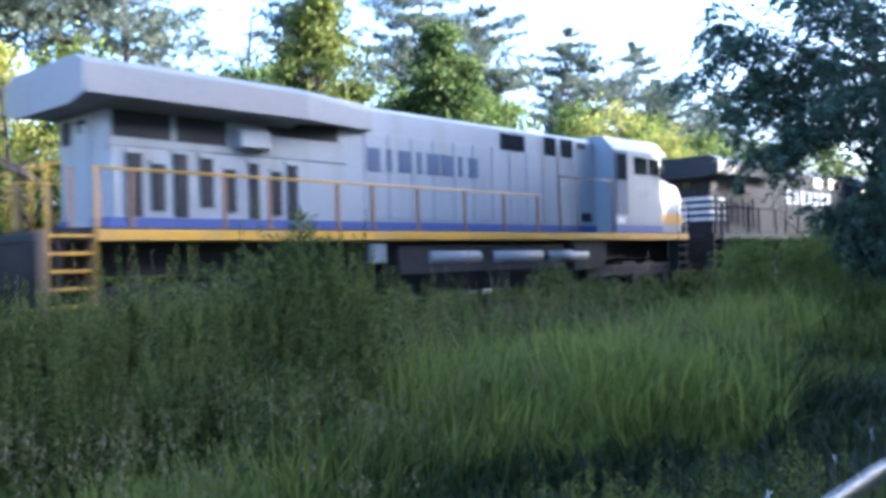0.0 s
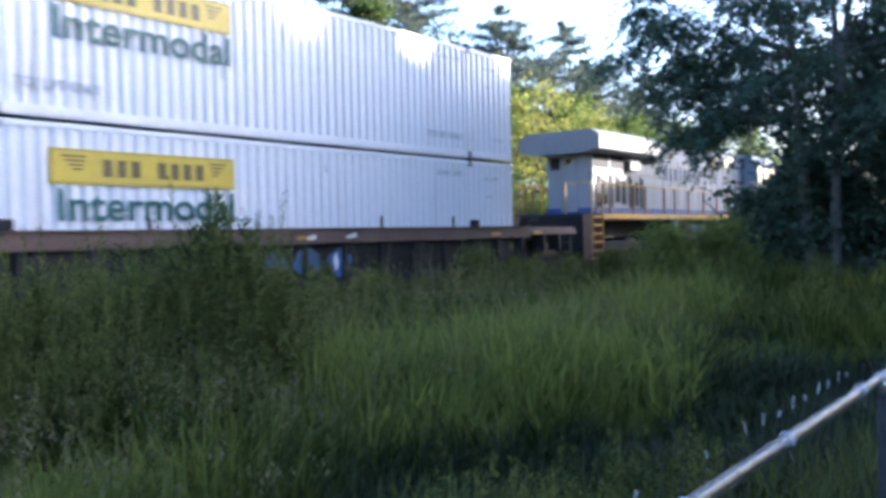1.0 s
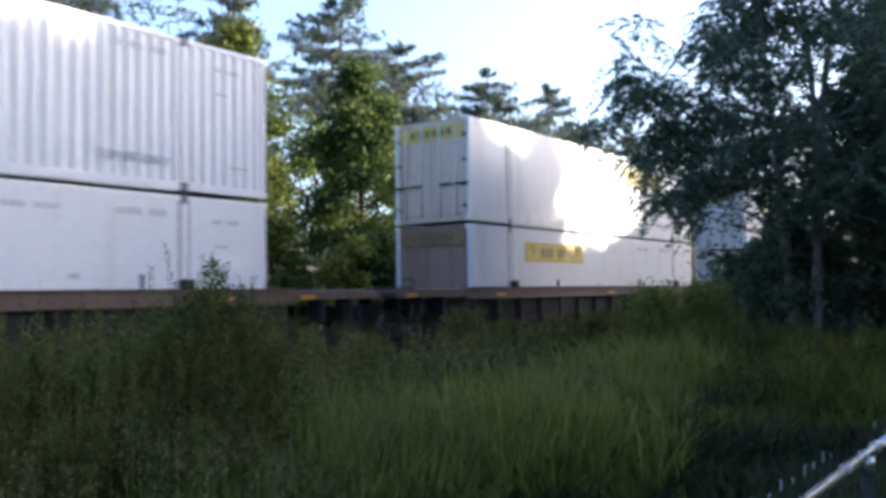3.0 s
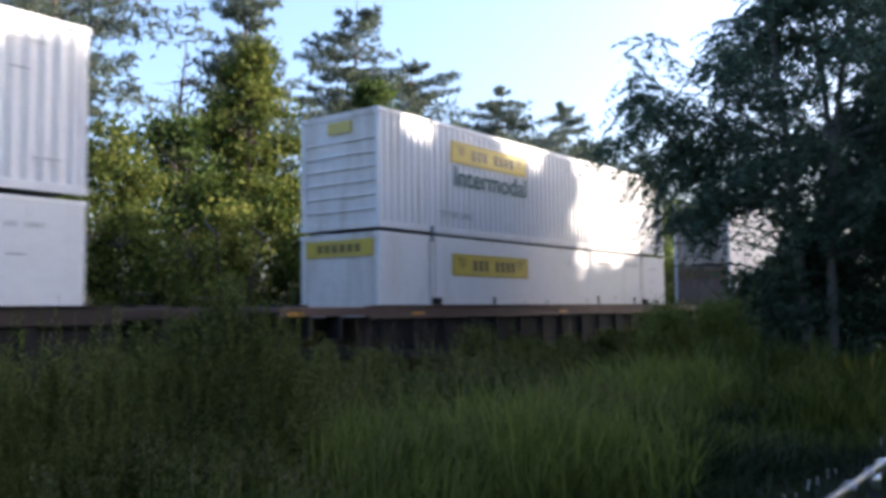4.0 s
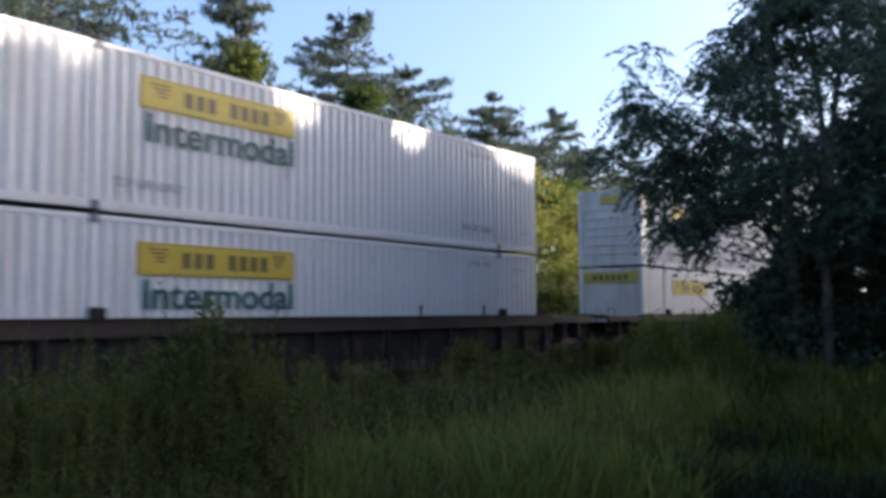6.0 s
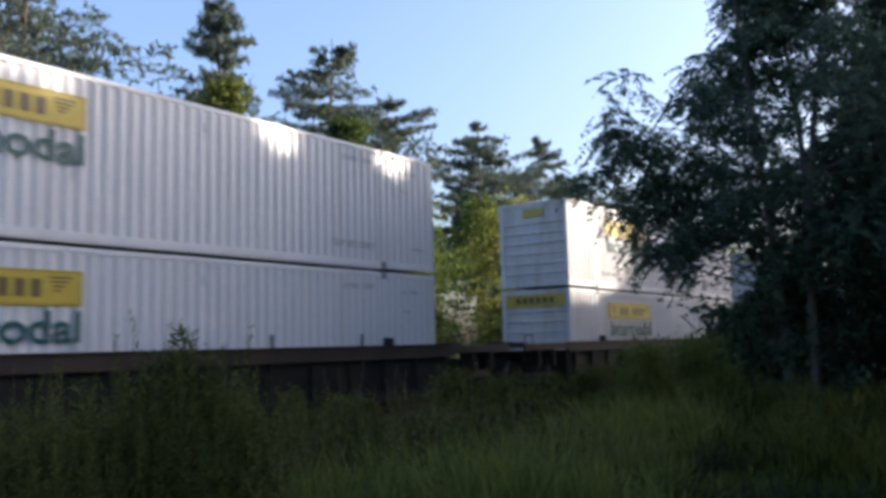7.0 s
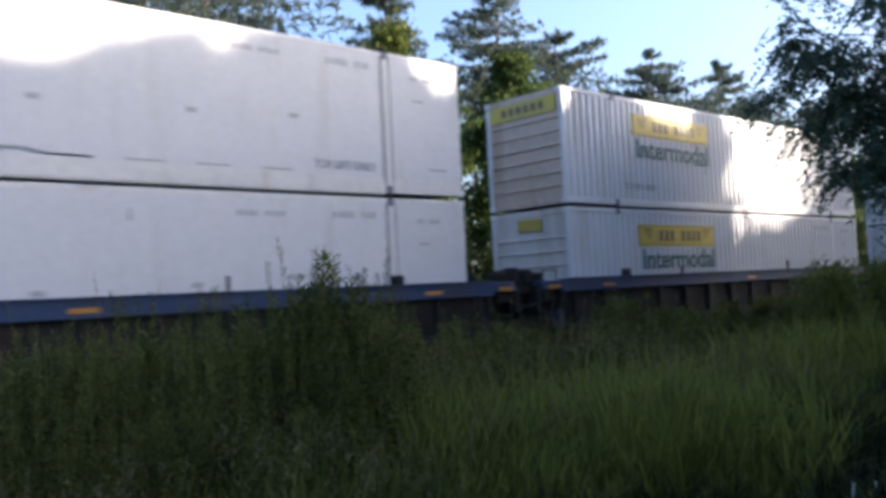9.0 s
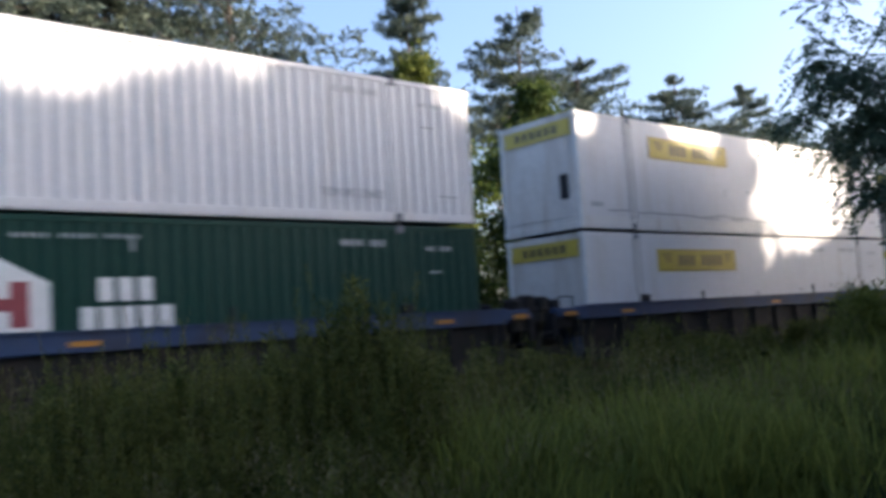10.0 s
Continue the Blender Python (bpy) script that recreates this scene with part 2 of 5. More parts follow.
def section(bm, outline, x0, x1):
    """An outline in y and z, drawn out from x0 to x1."""
    front = [bm.verts.new((x0, y, z)) for y, z in outline]
    back = [bm.verts.new((x1, y, z)) for y, z in outline]
    k = len(outline)
    bm.faces.new(front)
    bm.faces.new(back[::-1])
    for i in range(k):
        bm.faces.new((front[i], back[i], back[(i + 1) % k], front[(i + 1) % k]))
    bmesh.ops.recalc_face_normals(bm, faces=bm.faces[:])


def mesh_of(name, bm, mat):
    me = bpy.data.meshes.new(name)
    bm.to_mesh(me)
    bm.free()
    if mat:
        me.materials.append(mat)
    return me


def part(name, bm, mat, parent=None, label=""):
    ob = new(name, mesh_of(name, bm, mat) if isinstance(bm, bmesh.types.BMesh) else bm)
    if parent:
        ob.parent = parent
    return tagged(ob, label)


def boxes(name, mat, parent, *bs, bevel=0.0, label=""):
    bm = bmesh.new()
    for b in bs:
        box(bm, *b, bevel=bevel)
    return part(name, bm, mat, parent, label)


def thing(name, label, category, group="", kind="", m=None):
    ob = new(name)
    ob.empty_display_size = 0.2
    if m is not None:
        ob.matrix_world = m
    return tagged(ob, label, category, group, kind)


def raw_mesh(name, verts, faces, mat, smooth=False):
    """A mesh from whole arrays of corners and of quads."""
    me = bpy.data.meshes.new(name)
    verts, faces = np.asarray(verts, dtype=np.float32), np.asarray(faces, dtype=np.int32)
    k = faces.shape[1]
    me.vertices.add(len(verts))
    me.vertices.foreach_set("co", verts.ravel())
    me.loops.add(faces.size)
    me.loops.foreach_set("vertex_index", faces.ravel())
    me.polygons.add(len(faces))
    me.polygons.foreach_set("loop_start", np.arange(0, faces.size, k, dtype=np.int32))
    me.update(calc_edges=True)
    me.validate()
    me.materials.append(mat)
    return me


def word(name, text, mat, parent, x0, x1, z0, z1, y):
    """A word that can be read, raised a little from the side that faces -y."""
    cu = bpy.data.curves.new(name, "FONT")
    cu.body, cu.size, cu.extrude, cu.offset = text, 1.0, 0.004, 0.018
    tmp = new(name, cu)
    dg = bpy.context.evaluated_depsgraph_get()
    me = bpy.data.meshes.new_from_object(tmp.evaluated_get(dg))
    bpy.data.objects.remove(tmp)
    co = np.empty(len(me.vertices) * 3, dtype=np.float32)
    me.vertices.foreach_get("co", co)
    co = co.reshape(-1, 3)
    lo, hi = co.min(0), co.max(0)
    u = (co[:, 0] - lo[0]) / (hi[0] - lo[0])
    v = co[:, 1] / hi[1]
    me.vertices.foreach_set("co", np.stack([x0 + u * (x1 - x0), y - co[:, 2], z0 + v * (z1 - z0)], 1).astype(np.float32).ravel())
    me.materials.clear()
    me.materials.append(mat)
    me.update()
    ob = new(name, me)
    ob.parent = parent
    return ob

# ---- ground, track and fence ----
TRACK_Y, RAIL_Z = 14.55, 0.32


def ground_z(x, y):
    z = 0.12 * noise.noise((x * 0.12, y * 0.12, 1.7)) + 0.03 * noise.noise((x * 0.7, y * 0.7, 4.0))
    ditch = -0.12 * math.exp(-((y - 9.5) / 1.6) ** 2)
    return (z + ditch) if abs(y - TRACK_Y) > 4 else ditch + z * max(0.0, (abs(y - TRACK_Y) - 2.6) / 1.4)


def build_ground():
    xs = sorted(set([-3000, -900, -300, -120, -60] + [x * 1.0 for x in range(-30, 91)] + [120, 200, 400, 1000, 3000]))
    ys = sorted(set([-3000, -900, -300, -120, -60] + [y * 0.75 for y in range(-40, 67)] + [80, 140, 300, 900, 3000]))
    verts = [(x, y, ground_z(x, y) if (-35 < x < 95 and -33 < y < 55) else 0.0) for y in ys for x in xs]
    w = len(xs)
    faces = [(j * w + i, j * w + i + 1, (j + 1) * w + i + 1, (j + 1) * w + i) for j in range(len(ys) - 1) for i in range(w - 1)]
    ob = new("ground", raw_mesh("ground", verts, faces, SOIL))
    tagged(ob, "uneven grassy earth beside a railway line", "ground", kind="structure")


def build_track():
    track = thing("railway_track", "single railway track on a grey ballast bed", "railway track", kind="structure", m=pose(0, TRACK_Y, 0))
    bm = bmesh.new()
    section(bm, [(-2.9, -0.4), (2.9, -0.4), (1.75, 0.12), (-1.75, 0.12)], -215, 265)
    part("ballast", bm, BALLAST, track)
    for s in (-1, 1):
        bm = bmesh.new()
        c = s * 0.755
        section(bm, [(c - 0.075, 0.15), (c + 0.075, 0.15), (c + 0.075, 0.165), (c + 0.012, 0.185), (c + 0.012, 0.275), (c + 0.036, 0.285),
                     (c + 0.036, 0.32), (c - 0.036, 0.32), (c - 0.036, 0.285), (c - 0.012, 0.275), (c - 0.012, 0.185), (c - 0.075, 0.165)], -215, 265)
        part("rail", bm, RAIL_STEEL, track)
    bm = bmesh.new()
    box(bm, -0.115, -1.3, 0.0, 0.115, 1.3, 0.15, 0.012)
    me = mesh_of("tie", bm, TIE_WOOD)
    for i in range(-20, 130):
        ob = part("tie", me, None, track)
        ob.matrix_basis = pose(i * 0.53 + random.uniform(-0.02, 0.02), random.uniform(-0.03, 0.03), 0, 0, 0, random.uniform(-1, 1))


FENCE_Y, FENCE_Z = 0.592, 1.10


def build_fence():
    fence = thing("chain_link_fence", "galvanised chain-link fence with a round top rail", "fence", m=pose(0, FENCE_Y, 0))
    bm = bmesh.new()
    tube(bm, (-6, 0, FENCE_Z), (3.36, 0, FENCE_Z), 0.0178, seg=16)
    part("top_rail", bm, GALV, fence, "bright galvanised tube")
    bm = bmesh.new()
    tube(bm, (3.30, 0, FENCE_Z - 0.004), (24, 0, FENCE_Z - 0.03), 0.0178, seg=16)
    part("top_rail", bm, GALV, fence, "bright galvanised tube")
    for x in (-5.7, -2.7, 0.3, 3.3, 6.3, 9.3, 12.3, 15.3, 18.3, 21.3):
        bm = bmesh.new()
        tube(bm, (x, 0.03, -0.3), (x, 0.03, FENCE_Z - 0.03), 0.024, seg=12)
        post = part("post", bm, WIRE, fence)
        bm = bmesh.new()
        tube(bm, (x - 0.025, 0.0, FENCE_Z), (x + 0.025, 0.0, FENCE_Z), 0.0235, seg=12)
        tube(bm, (x, 0.03, FENCE_Z - 0.1), (x, 0.02, FENCE_Z - 0.01), 0.028, 0.022, seg=12)
        part("post_cap", bm, GALV, post)
    # wire ties round the top rail
    for i, x in enumerate((-1.2, 0.0, 0.75, 1.42, 2.04, 2.80, 3.08, 3.62, 4.3, 5.0, 5.8)):
        bm = bmesh.new()
        last = None
        for k in range(11):
            a = radians(200 - 28 * k)
            p = Vector((x + 0.0025 * k - 0.012, 0.021 * math.cos(a), FENCE_Z + 0.021 * math.sin(a)))
            if last:
                tube(bm, last, p, 0.002, seg=5)
            last = p
        tube(bm, last, last + Vector((0.01, -0.012, -0.03)), 0.002, seg=5)
        part("wire_tie", bm, GALV, fence)
    # diamond mesh: slanted wires with their twisted tips above the rail
    verts, faces = [], []

    def wire(a, b, r):
        base = len(verts)
        d = (Vector(b) - Vector(a)).normalized()
        u = d.cross(Vector((0, 1, 0))).normalized()
        v = d.cross(u)
        for p in (a, b):
            for k in range(4):
                an = math.pi / 2 * k
                verts.append(tuple(Vector(p) + r * (math.cos(an) * u + math.sin(an) * v)))
        for k in range(4):
            faces.append((base + k, base + (k + 1) % 4, base + 4 + (k + 1) % 4, base + 4 + k))
    tips = []
    step, top = 0.057, FENCE_Z + 0.05
    rng = random.Random(5)
    n_col = int(11 / step)
    for i in range(n_col):
        x = -1.5 + i * step
        for j in range(20):
            z1, z0 = top - j * step, top - (j + 1) * step
            sgn = 1 if (i + j) % 2 else -1
            wire((x + sgn * step / 2, 0.025 + 0.003 * sgn, z0), (x - sgn * step / 2, 0.025 - 0.003 * sgn, z1), 0.0013)
        if rng.random() < (0.6 if i % 2 else 0.08):
            # two wire ends twisted round each other
            lean, tall, xx = rng.uniform(-0.02, 0.02), rng.uniform(0.012, 0.032), x - step / 2 + rng.uniform(-0.008, 0.008)
            tips.append((len(verts), len(faces)))
            for ph in (0.0, math.pi):
                last = None
                for q in range(6):
                    u = q / 5
                    an = ph + 4.5 * u
                    r = 0.0018 + 0.007 * max(0.0, u - 0.55)
                    pt = (xx + lean * u + r * math.cos(an), 0.026 + r * math.sin(an), top + tall * u)
                    if last:
                        wire(last, pt, 0.0007)
                    last = pt
            tips[-1] += (len(verts), len(faces))
    tip_faces = set(k for v0, f0, v1, f1 in tips for k in range(f0, f1))
    ob = new("wire_mesh", raw_mesh("wire_mesh", verts, [q for k, q in enumerate(faces) if k not in tip_faces], WIRE))
    ob.parent = fence
    tagged(ob, "dull diamond wire mesh", kind="stuff")
    ob = new("wire_tips", raw_mesh("wire_tips", verts, [faces[k] for k in sorted(tip_faces)], WIRE_BRIGHT))
    ob.parent = fence
    tagged(ob, "twisted galvanised wire tips above the rail", kind="stuff")


build_ground()
build_track()
build_fence()

# ---- containers ----
CL, CW, CH = 16.15, 2.59, 2.84      # a 53-foot box
HX, HY = CL / 2, CW / 2


def corrugated(bm, x0, x1, y, z0, z1, out, pitch=0.245, depth=0.036):
    """A ribbed sheet wall; out is -1 or 1, the side to which the ribs stand proud."""
    n = max(1, round((x1 - x0) / pitch))
    p = (x1 - x0) / n
    pts = []
    for i in range(n):
        a = x0 + i * p
        pts += [(a, 0), (a + 0.30 * p, 0), (a + 0.42 * p, 1), (a + 0.86 * p, 1)]
    pts.append((x1, 0))
    col = [(bm.verts.new((x, y + out * depth * (k - 1), z0)), bm.verts.new((x, y + out * depth * (k - 1), z1))) for x, k in pts]
    for (a, b), (c, d) in zip(col, col[1:]):
        bm.faces.new((a, c, d, b))


def letter_bars(bm, x0, x1, z0, z1, y, count, fill=0.68, gaps=(), thick=0.006):
    """Plain blocks in place of a name's letters."""
    step = (x1 - x0) / count
    for i in range(count):
        if i in gaps:
            continue
        a = x0 + i * step + step * (1 - fill) / 2
        box(bm, a, y - thick, z0, a + step * fill, y + 0.002, z1)


def container(label, paint, style, logo=None, writing=True, end="ribs", tag="small", old_end=None, frame_paint=None, extra=None):
    c = thing("shipping_container", label, "container", "containers on the train")
    frame_mat = frame_paint or paint
    dark = STEEL_DARK
    end_mat = old_end or (END_WHITE if paint == WHITE else paint)
    # frame: rails and posts
    for s in (-1, 1):
        y0, y1 = (s * HY, s * (HY - 0.07)) if s < 0 else (s * (HY - 0.07), s * HY)
        boxes("bottom_rail", frame_mat, c, (-HX + 0.1, min(y0, y1), 0.0, HX - 0.1, max(y0, y1), 0.16), bevel=0.01)
        boxes("top_rail", frame_mat, c, (-HX + 0.1, min(y0, y1), CH - 0.10, HX - 0.1, max(y0, y1), CH - 0.004), bevel=0.01)
        for e in (-1, 1):
            cx = e * (HX - 0.06)
            boxes("corner_post", frame_mat, c, (cx - 0.06, s * (HY - 0.06) - 0.06, 0.12, cx + 0.06, s * (HY - 0.06) + 0.06, CH - 0.12), bevel=0.012)
            for z in (0.0, CH - 0.12):
                boxes("corner_casting", frame_mat, c, (cx - 0.085 + e * 0.006, s * (HY - 0.08) - 0.085, z, cx + 0.085 + e * 0.006, s * (HY - 0.08) + 0.085, z + 0.12), bevel=0.012)
            # lifting post at the 40-foot place
            px = e * (HX - 1.98)
            boxes("lifting_post", paint if style == "corr" else frame_mat, c, (px - 0.08, s * HY - 0.008 if s < 0 else HY - 0.05, 0.12, px + 0.08, s * HY + 0.05 if s < 0 else HY + 0.008, CH - 0.1), bevel=0.008)
            if style != "corr":
                for k, w in ((-0.1, 0.018), (0.1, 0.012)):
                    boxes("post_seam", POST_GREY, c, (px + k - w, s * HY - 0.006 if s < 0 else HY - 0.03, 0.17, px + k + w, s * HY + 0.03 if s < 0 else HY + 0.006, CH - 0.11), label="dark grey seam")
            for z in (0.002, CH - 0.16):
                boxes("casting", POST_GREY, c, (px - 0.09, s * HY - 0.012 if s < 0 else HY - 0.1, z, px + 0.09, s * HY + 0.1 if s < 0 else HY + 0.012, z + 0.155), bevel=0.012, label="slate grey lifting casting")
    # stacking nubs above the lifting posts
    for s in (-1, 1):
        for e in (-1, 1):
            px = e * (HX - 1.98)
            boxes("stacking_nub", dark, c, (px - 0.07, s * (HY - 0.09) - 0.08, CH - 0.005, px + 0.07, s * (HY - 0.09) + 0.08, CH + 0.088), bevel=0.015)
    # sides
    for s in (-1, 1):
        boxes("rail_skirt", frame_mat, c, (-HX + 2.1, s * (HY - 0.04) - 0.03, -0.028, HX - 2.1, s * (HY - 0.04) + 0.03, 0.005), bevel=0.008)
        bm = bmesh.new()
        if style == "corr":
            for a, b in ((-HX + 0.12, -HX + 1.90), (-HX + 2.06, HX - 2.06), (HX - 1.90, HX - 0.12)):
                corrugated(bm, a, b, s * (HY - 0.004), 0.15, CH - 0.09, s)
            part("side_wall", bm, paint, c)
        else:
            box(bm, -HX + 0.1, s * (HY - 0.018) - 0.012, 0.14, HX - 0.1, s * (HY - 0.018) + 0.012, CH - 0.09)
            wall = part("side_wall", bm, paint, c)
            x = -HX + 0.6
            while x < HX - 0.4:
                boxes("seam_strip", frame_mat, wall, (x - 0.022, s * (HY - 0.0045) - 0.0045, 0.16, x + 0.022, s * (HY - 0.0045) + 0.0045, CH - 0.11))
                x += 1.22
            boxes("kick_strip", frame_mat, wall, (-HX + 0.15, s * (HY - 0.003) - 0.004, 0.162, HX - 0.15, s * (HY - 0.003) + 0.004, 0.30))
    boxes("roof", paint, c, (-HX + 0.05, -HY + 0.05, CH - 0.05, HX - 0.05, HY - 0.05, CH - 0.012), bevel=0.004)
    boxes("floor", dark, c, (-HX + 0.1, -HY + 0.06, 0.04, HX - 0.1, HY - 0.06, 0.14))
    boxes("front_wall", paint, c, (HX - 0.06, -HY + 0.1, 0.1, HX - 0.02, HY - 0.1, CH - 0.1))
    # trailing end
    ex = -HX
    wall = boxes("end_wall", end_mat, c, (ex + 0.02, -HY + 0.1, 0.1, ex + 0.07, HY - 0.1, CH - 0.1))
    boxes("end_sill", end_mat, wall, (ex - 0.002, -HY + 0.1, 0.0, ex + 0.06, HY - 0.1, 0.17), bevel=0.01)
    boxes("end_header", end_mat, wall, (ex - 0.002, -HY + 0.1, CH - 0.16, ex + 0.06, HY - 0.1, CH - 0.002), bevel=0.01)
    if end == "ribs":
        for i in range(6):
            z = 0.42 + i * 0.335
            bm = bmesh.new()
            section(bm, [(-HY + 0.17, z), (HY - 0.17, z), (HY - 0.17, z + 0.05), (-HY + 0.17, z + 0.05)], ex - 0.022, ex + 0.03)
            bmesh.ops.bevel(bm, geom=bm.edges[:], offset=0.012, segments=1, affect="EDGES")
            part("rib", bm, end_mat, wall)
    elif end == "doors":
        for s in (-1, 1):
            door = boxes("door", end_mat, c, (ex - 0.012, 0.01 if s > 0 else -HY + 0.13, 0.19, ex + 0.03, HY - 0.13 if s > 0 else -0.01, CH - 0.18), bevel=0.012)
            for k in (0.33, 0.88):
                bm = bmesh.new()
                tube(bm, (ex - 0.045, s * k, 0.1), (ex - 0.045, s * k, CH - 0.1), 0.02, seg=8)
                part("lock_rod", bm, FRAME_GREY, door)
                boxes("rod_handle", STEEL_DARK, door, (ex - 0.07, s * k - 0.03, 1.0, ex - 0.035, s * k + 0.35 * s + 0.03, 1.05) if s > 0 else (ex - 0.07, s * k + 0.35 * s - 0.03, 1.0, ex - 0.035, s * k + 0.03, 1.05))
            for z in (0.35, 0.95, 1.6, 2.3):
                boxes("hinge", STEEL_DARK, door, (ex - 0.03, s * (HY - 0.16) - 0.05, z, ex + 0.0, s * (HY - 0.16) + 0.05, z + 0.1))
    else:
        boxes("end_panel", end_mat, wall, (ex + 0.006, -HY + 0.22, 0.3, ex + 0.03, HY - 0.22, CH - 0.3), bevel=0.008)
    ty = ex - 0.03
    if tag == "small":
        boxes("end_decal", YELLOW_DECAL, wall, (ty, -0.42, 2.33, ex + 0.03, 0.35, 2.62), label="small yellow decal")
    elif tag == "band":
        boxes("end_decal", RUSTED_DECAL if old_end == RUST_END else YELLOW_DECAL, wall, (ty, -HY + 0.2, 2.28, ex + 0.03, HY - 0.2, 2.68), label="rusted-over decal band" if old_end == RUST_END else "yellow decal band")
        bm = bmesh.new()
        for i in range(6):
            a = 0.7 - i * 0.25
            box(bm, ty - 0.005, a - 0.17, 2.38, ty + 0.002, a, 2.58)
        part("end_lettering", bm, DECAL_BROWN, wall)
    # side decals, towards the camera
    y = -HY - 0.004
    if logo is not None:
        lx = -HX + logo
        plate = boxes("logo_panel", YELLOW_DECAL, c, (lx, y - 0.004, 1.86, lx + 3.65, y + 0.03, 2.44), label="yellow logo panel")
        boxes("panel_border", DECAL_BROWN, plate, (lx + 0.03, y - 0.006, 1.885, lx + 3.62, y - 0.002, 1.897), (lx + 0.03, y - 0.006, 2.403, lx + 3.62, y - 0.002, 2.415),
              (lx + 0.03, y - 0.006, 1.897, lx + 0.042, y - 0.002, 2.403), (lx + 3.608, y - 0.006, 1.897, lx + 3.62, y - 0.002, 2.403))
        for k in (0, 1, 2, 4, 5, 6, 7):
            a = lx + 0.88 + 0.2625 * k + 0.045
            boxes("name_block", DECAL_BROWN, plate, (a, y - 0.010, 2.0, a + 0.17, y - 0.002, 2.29))
        for k in range(4):
            boxes("scroll_mark", DECAL_BROWN, plate, (lx + 0.2 + 0.06 * k, y - 0.008, 2.30 - 0.07 * k, lx + 0.62 - 0.02 * k, y - 0.002, 2.335 - 0.07 * k))
            boxes("scroll_mark", DECAL_BROWN, plate, (lx + 3.08 + 0.02 * k, y - 0.008, 2.30 - 0.07 * k, lx + 3.45 - 0.06 * k, y - 0.002, 2.335 - 0.07 * k))
        if writing:
            word("lettering", "Intermodal", DECAL_DARK, c, lx + 0.12, lx + 3.62, 1.28, 1.79, y - 0.008)
    # small grey markings that cannot be read
    bm = bmesh.new()
    ink = DECAL_SLATE if paint == WHITE else DECAL_GREY
    word("lift_notice", "TOP LIFT ONLY", ink, c, HX - 3.75, HX - 2.3, 0.42, 0.58, y)
    if style == "corr":
        word("lift_notice", "TOP LIFT ONLY", ink, c, -HX + 2.3, -HX + 3.75, 0.42, 0.58, y)
    letter_bars(bm, HX - 3.4, HX - 2.36, CH - 0.42, CH - 0.29, y, 8, 0.6, (4,), 0.004)
    letter_bars(bm, HX - 1.35, HX - 0.7, CH - 0.5, CH - 0.41, y, 6, 0.6, (2,), 0.004)
    if style != "corr":
        letter_bars(bm, HX - 5.4, HX - 4.4, CH - 0.42, CH - 0.32, y, 9, 0.6, (4,), 0.004)
    tagged(part("small_markings", bm, DECAL_GREY, c), kind="stuff")
    for x0, z, w, h in ((-HX + 6.2, 1.0, 0.05, 0.22), (HX - 1.3, 1.9, 0.3, 0.04), (0.8, 2.3, 0.05, 0.2), (HX - 0.9, 0.5, 0.45, 0.05)):
        boxes("placard", DECAL_GREY, c, (x0, y - 0.003, z, x0 + w, y + 0.002, z + h))
    if style != "corr":
        for k in range(6):
            x0 = -HX + 5.2 + 1.22 * k
            boxes("scuff_mark", DECAL_SLATE, c, (x0, y - 0.003, 0.335, x0 + 0.62, y + 0.002, 0.36))
        for x0, z0 in ((-HX + 7.4, 1.15), (-HX + 9.9, 1.2), (-HX + 11.9, 1.3)):
            boxes("dent_mark", DECAL_GREY, c, (x0, y - 0.003, z0, x0 + 0.2, y + 0.002, z0 + 0.09))
    if extra == "scratch":
        bm = bmesh.new()
        rng = random.Random(3)
        last = (-HX + 1.0, 0.42)
        for i in range(14):
            nxt = (last[0] + rng.uniform(0.25, 0.75), last[1] + rng.uniform(-0.07, 0.075))
            slab(bm, [(last[0], last[1]), (nxt[0], nxt[1]), (nxt[0], nxt[1] + 0.035), (last[0], last[1] + 0.045)], y - 0.003, y + 0.003)
            last = nxt
        part("scrape_mark", bm, DECAL_SLATE, c, "long dark scrape along the side")
        boxes("side_sign", DECAL_GREY, c, (-HX + 0.35, y - 0.004, 0.52, -HX + 0.8, y + 0.002, 0.64))
        boxes("end_sign", GRILLE, wall, (ex - 0.012, -HY + 0.35, 0.75, ex + 0.02, -HY + 0.62, 1.35))
    if extra == "house":
        # house-shaped badge and plain blocks in place of a name
        hx = HX - 8.83
        bm = bmesh.new()
        slab(bm, [(hx - 1.25, 1.14), (hx + 0.35, 1.14), (hx + 0.35, 1.84), (hx - 0.45, 2.26), (hx - 1.25, 1.84)], y - 0.004, y + 0.02)
        badge = part("house_badge", bm, DECAL_WHITE, c, "white house-shaped badge")
        for x0, x1, z0, z1 in ((-0.94, -0.70, 1.2, 1.86), (-0.20, 0.06, 1.2, 1.86), (-0.70, -0.20, 1.44, 1.62)):
            boxes("badge_bar", DECAL_RED, badge, (hx + x0, y - 0.01, z0, hx + x1, y - 0.002, z1))
        for x0, w, z0, z1, n in ((1.0, 0.307, 1.54, 1.90, 3), (0.73, 0.30, 1.12, 1.46, 5)):
            for k in range(n):
                boxes("name_block", DECAL_WHITE, c, (hx + x0 + w * k + 0.04, y - 0.006, z0, hx + x0 + w * (k + 1) - 0.04, y + 0.002, z1), label="white block in place of a letter")
        bm = bmesh.new()
        letter_bars(bm, hx - 0.2, hx + 1.7, 2.5, 2.57, y, 17, 0.5, (5, 11))
        tagged(part("small_lettering", bm, DECAL_GREY, c), kind="stuff")
    return c


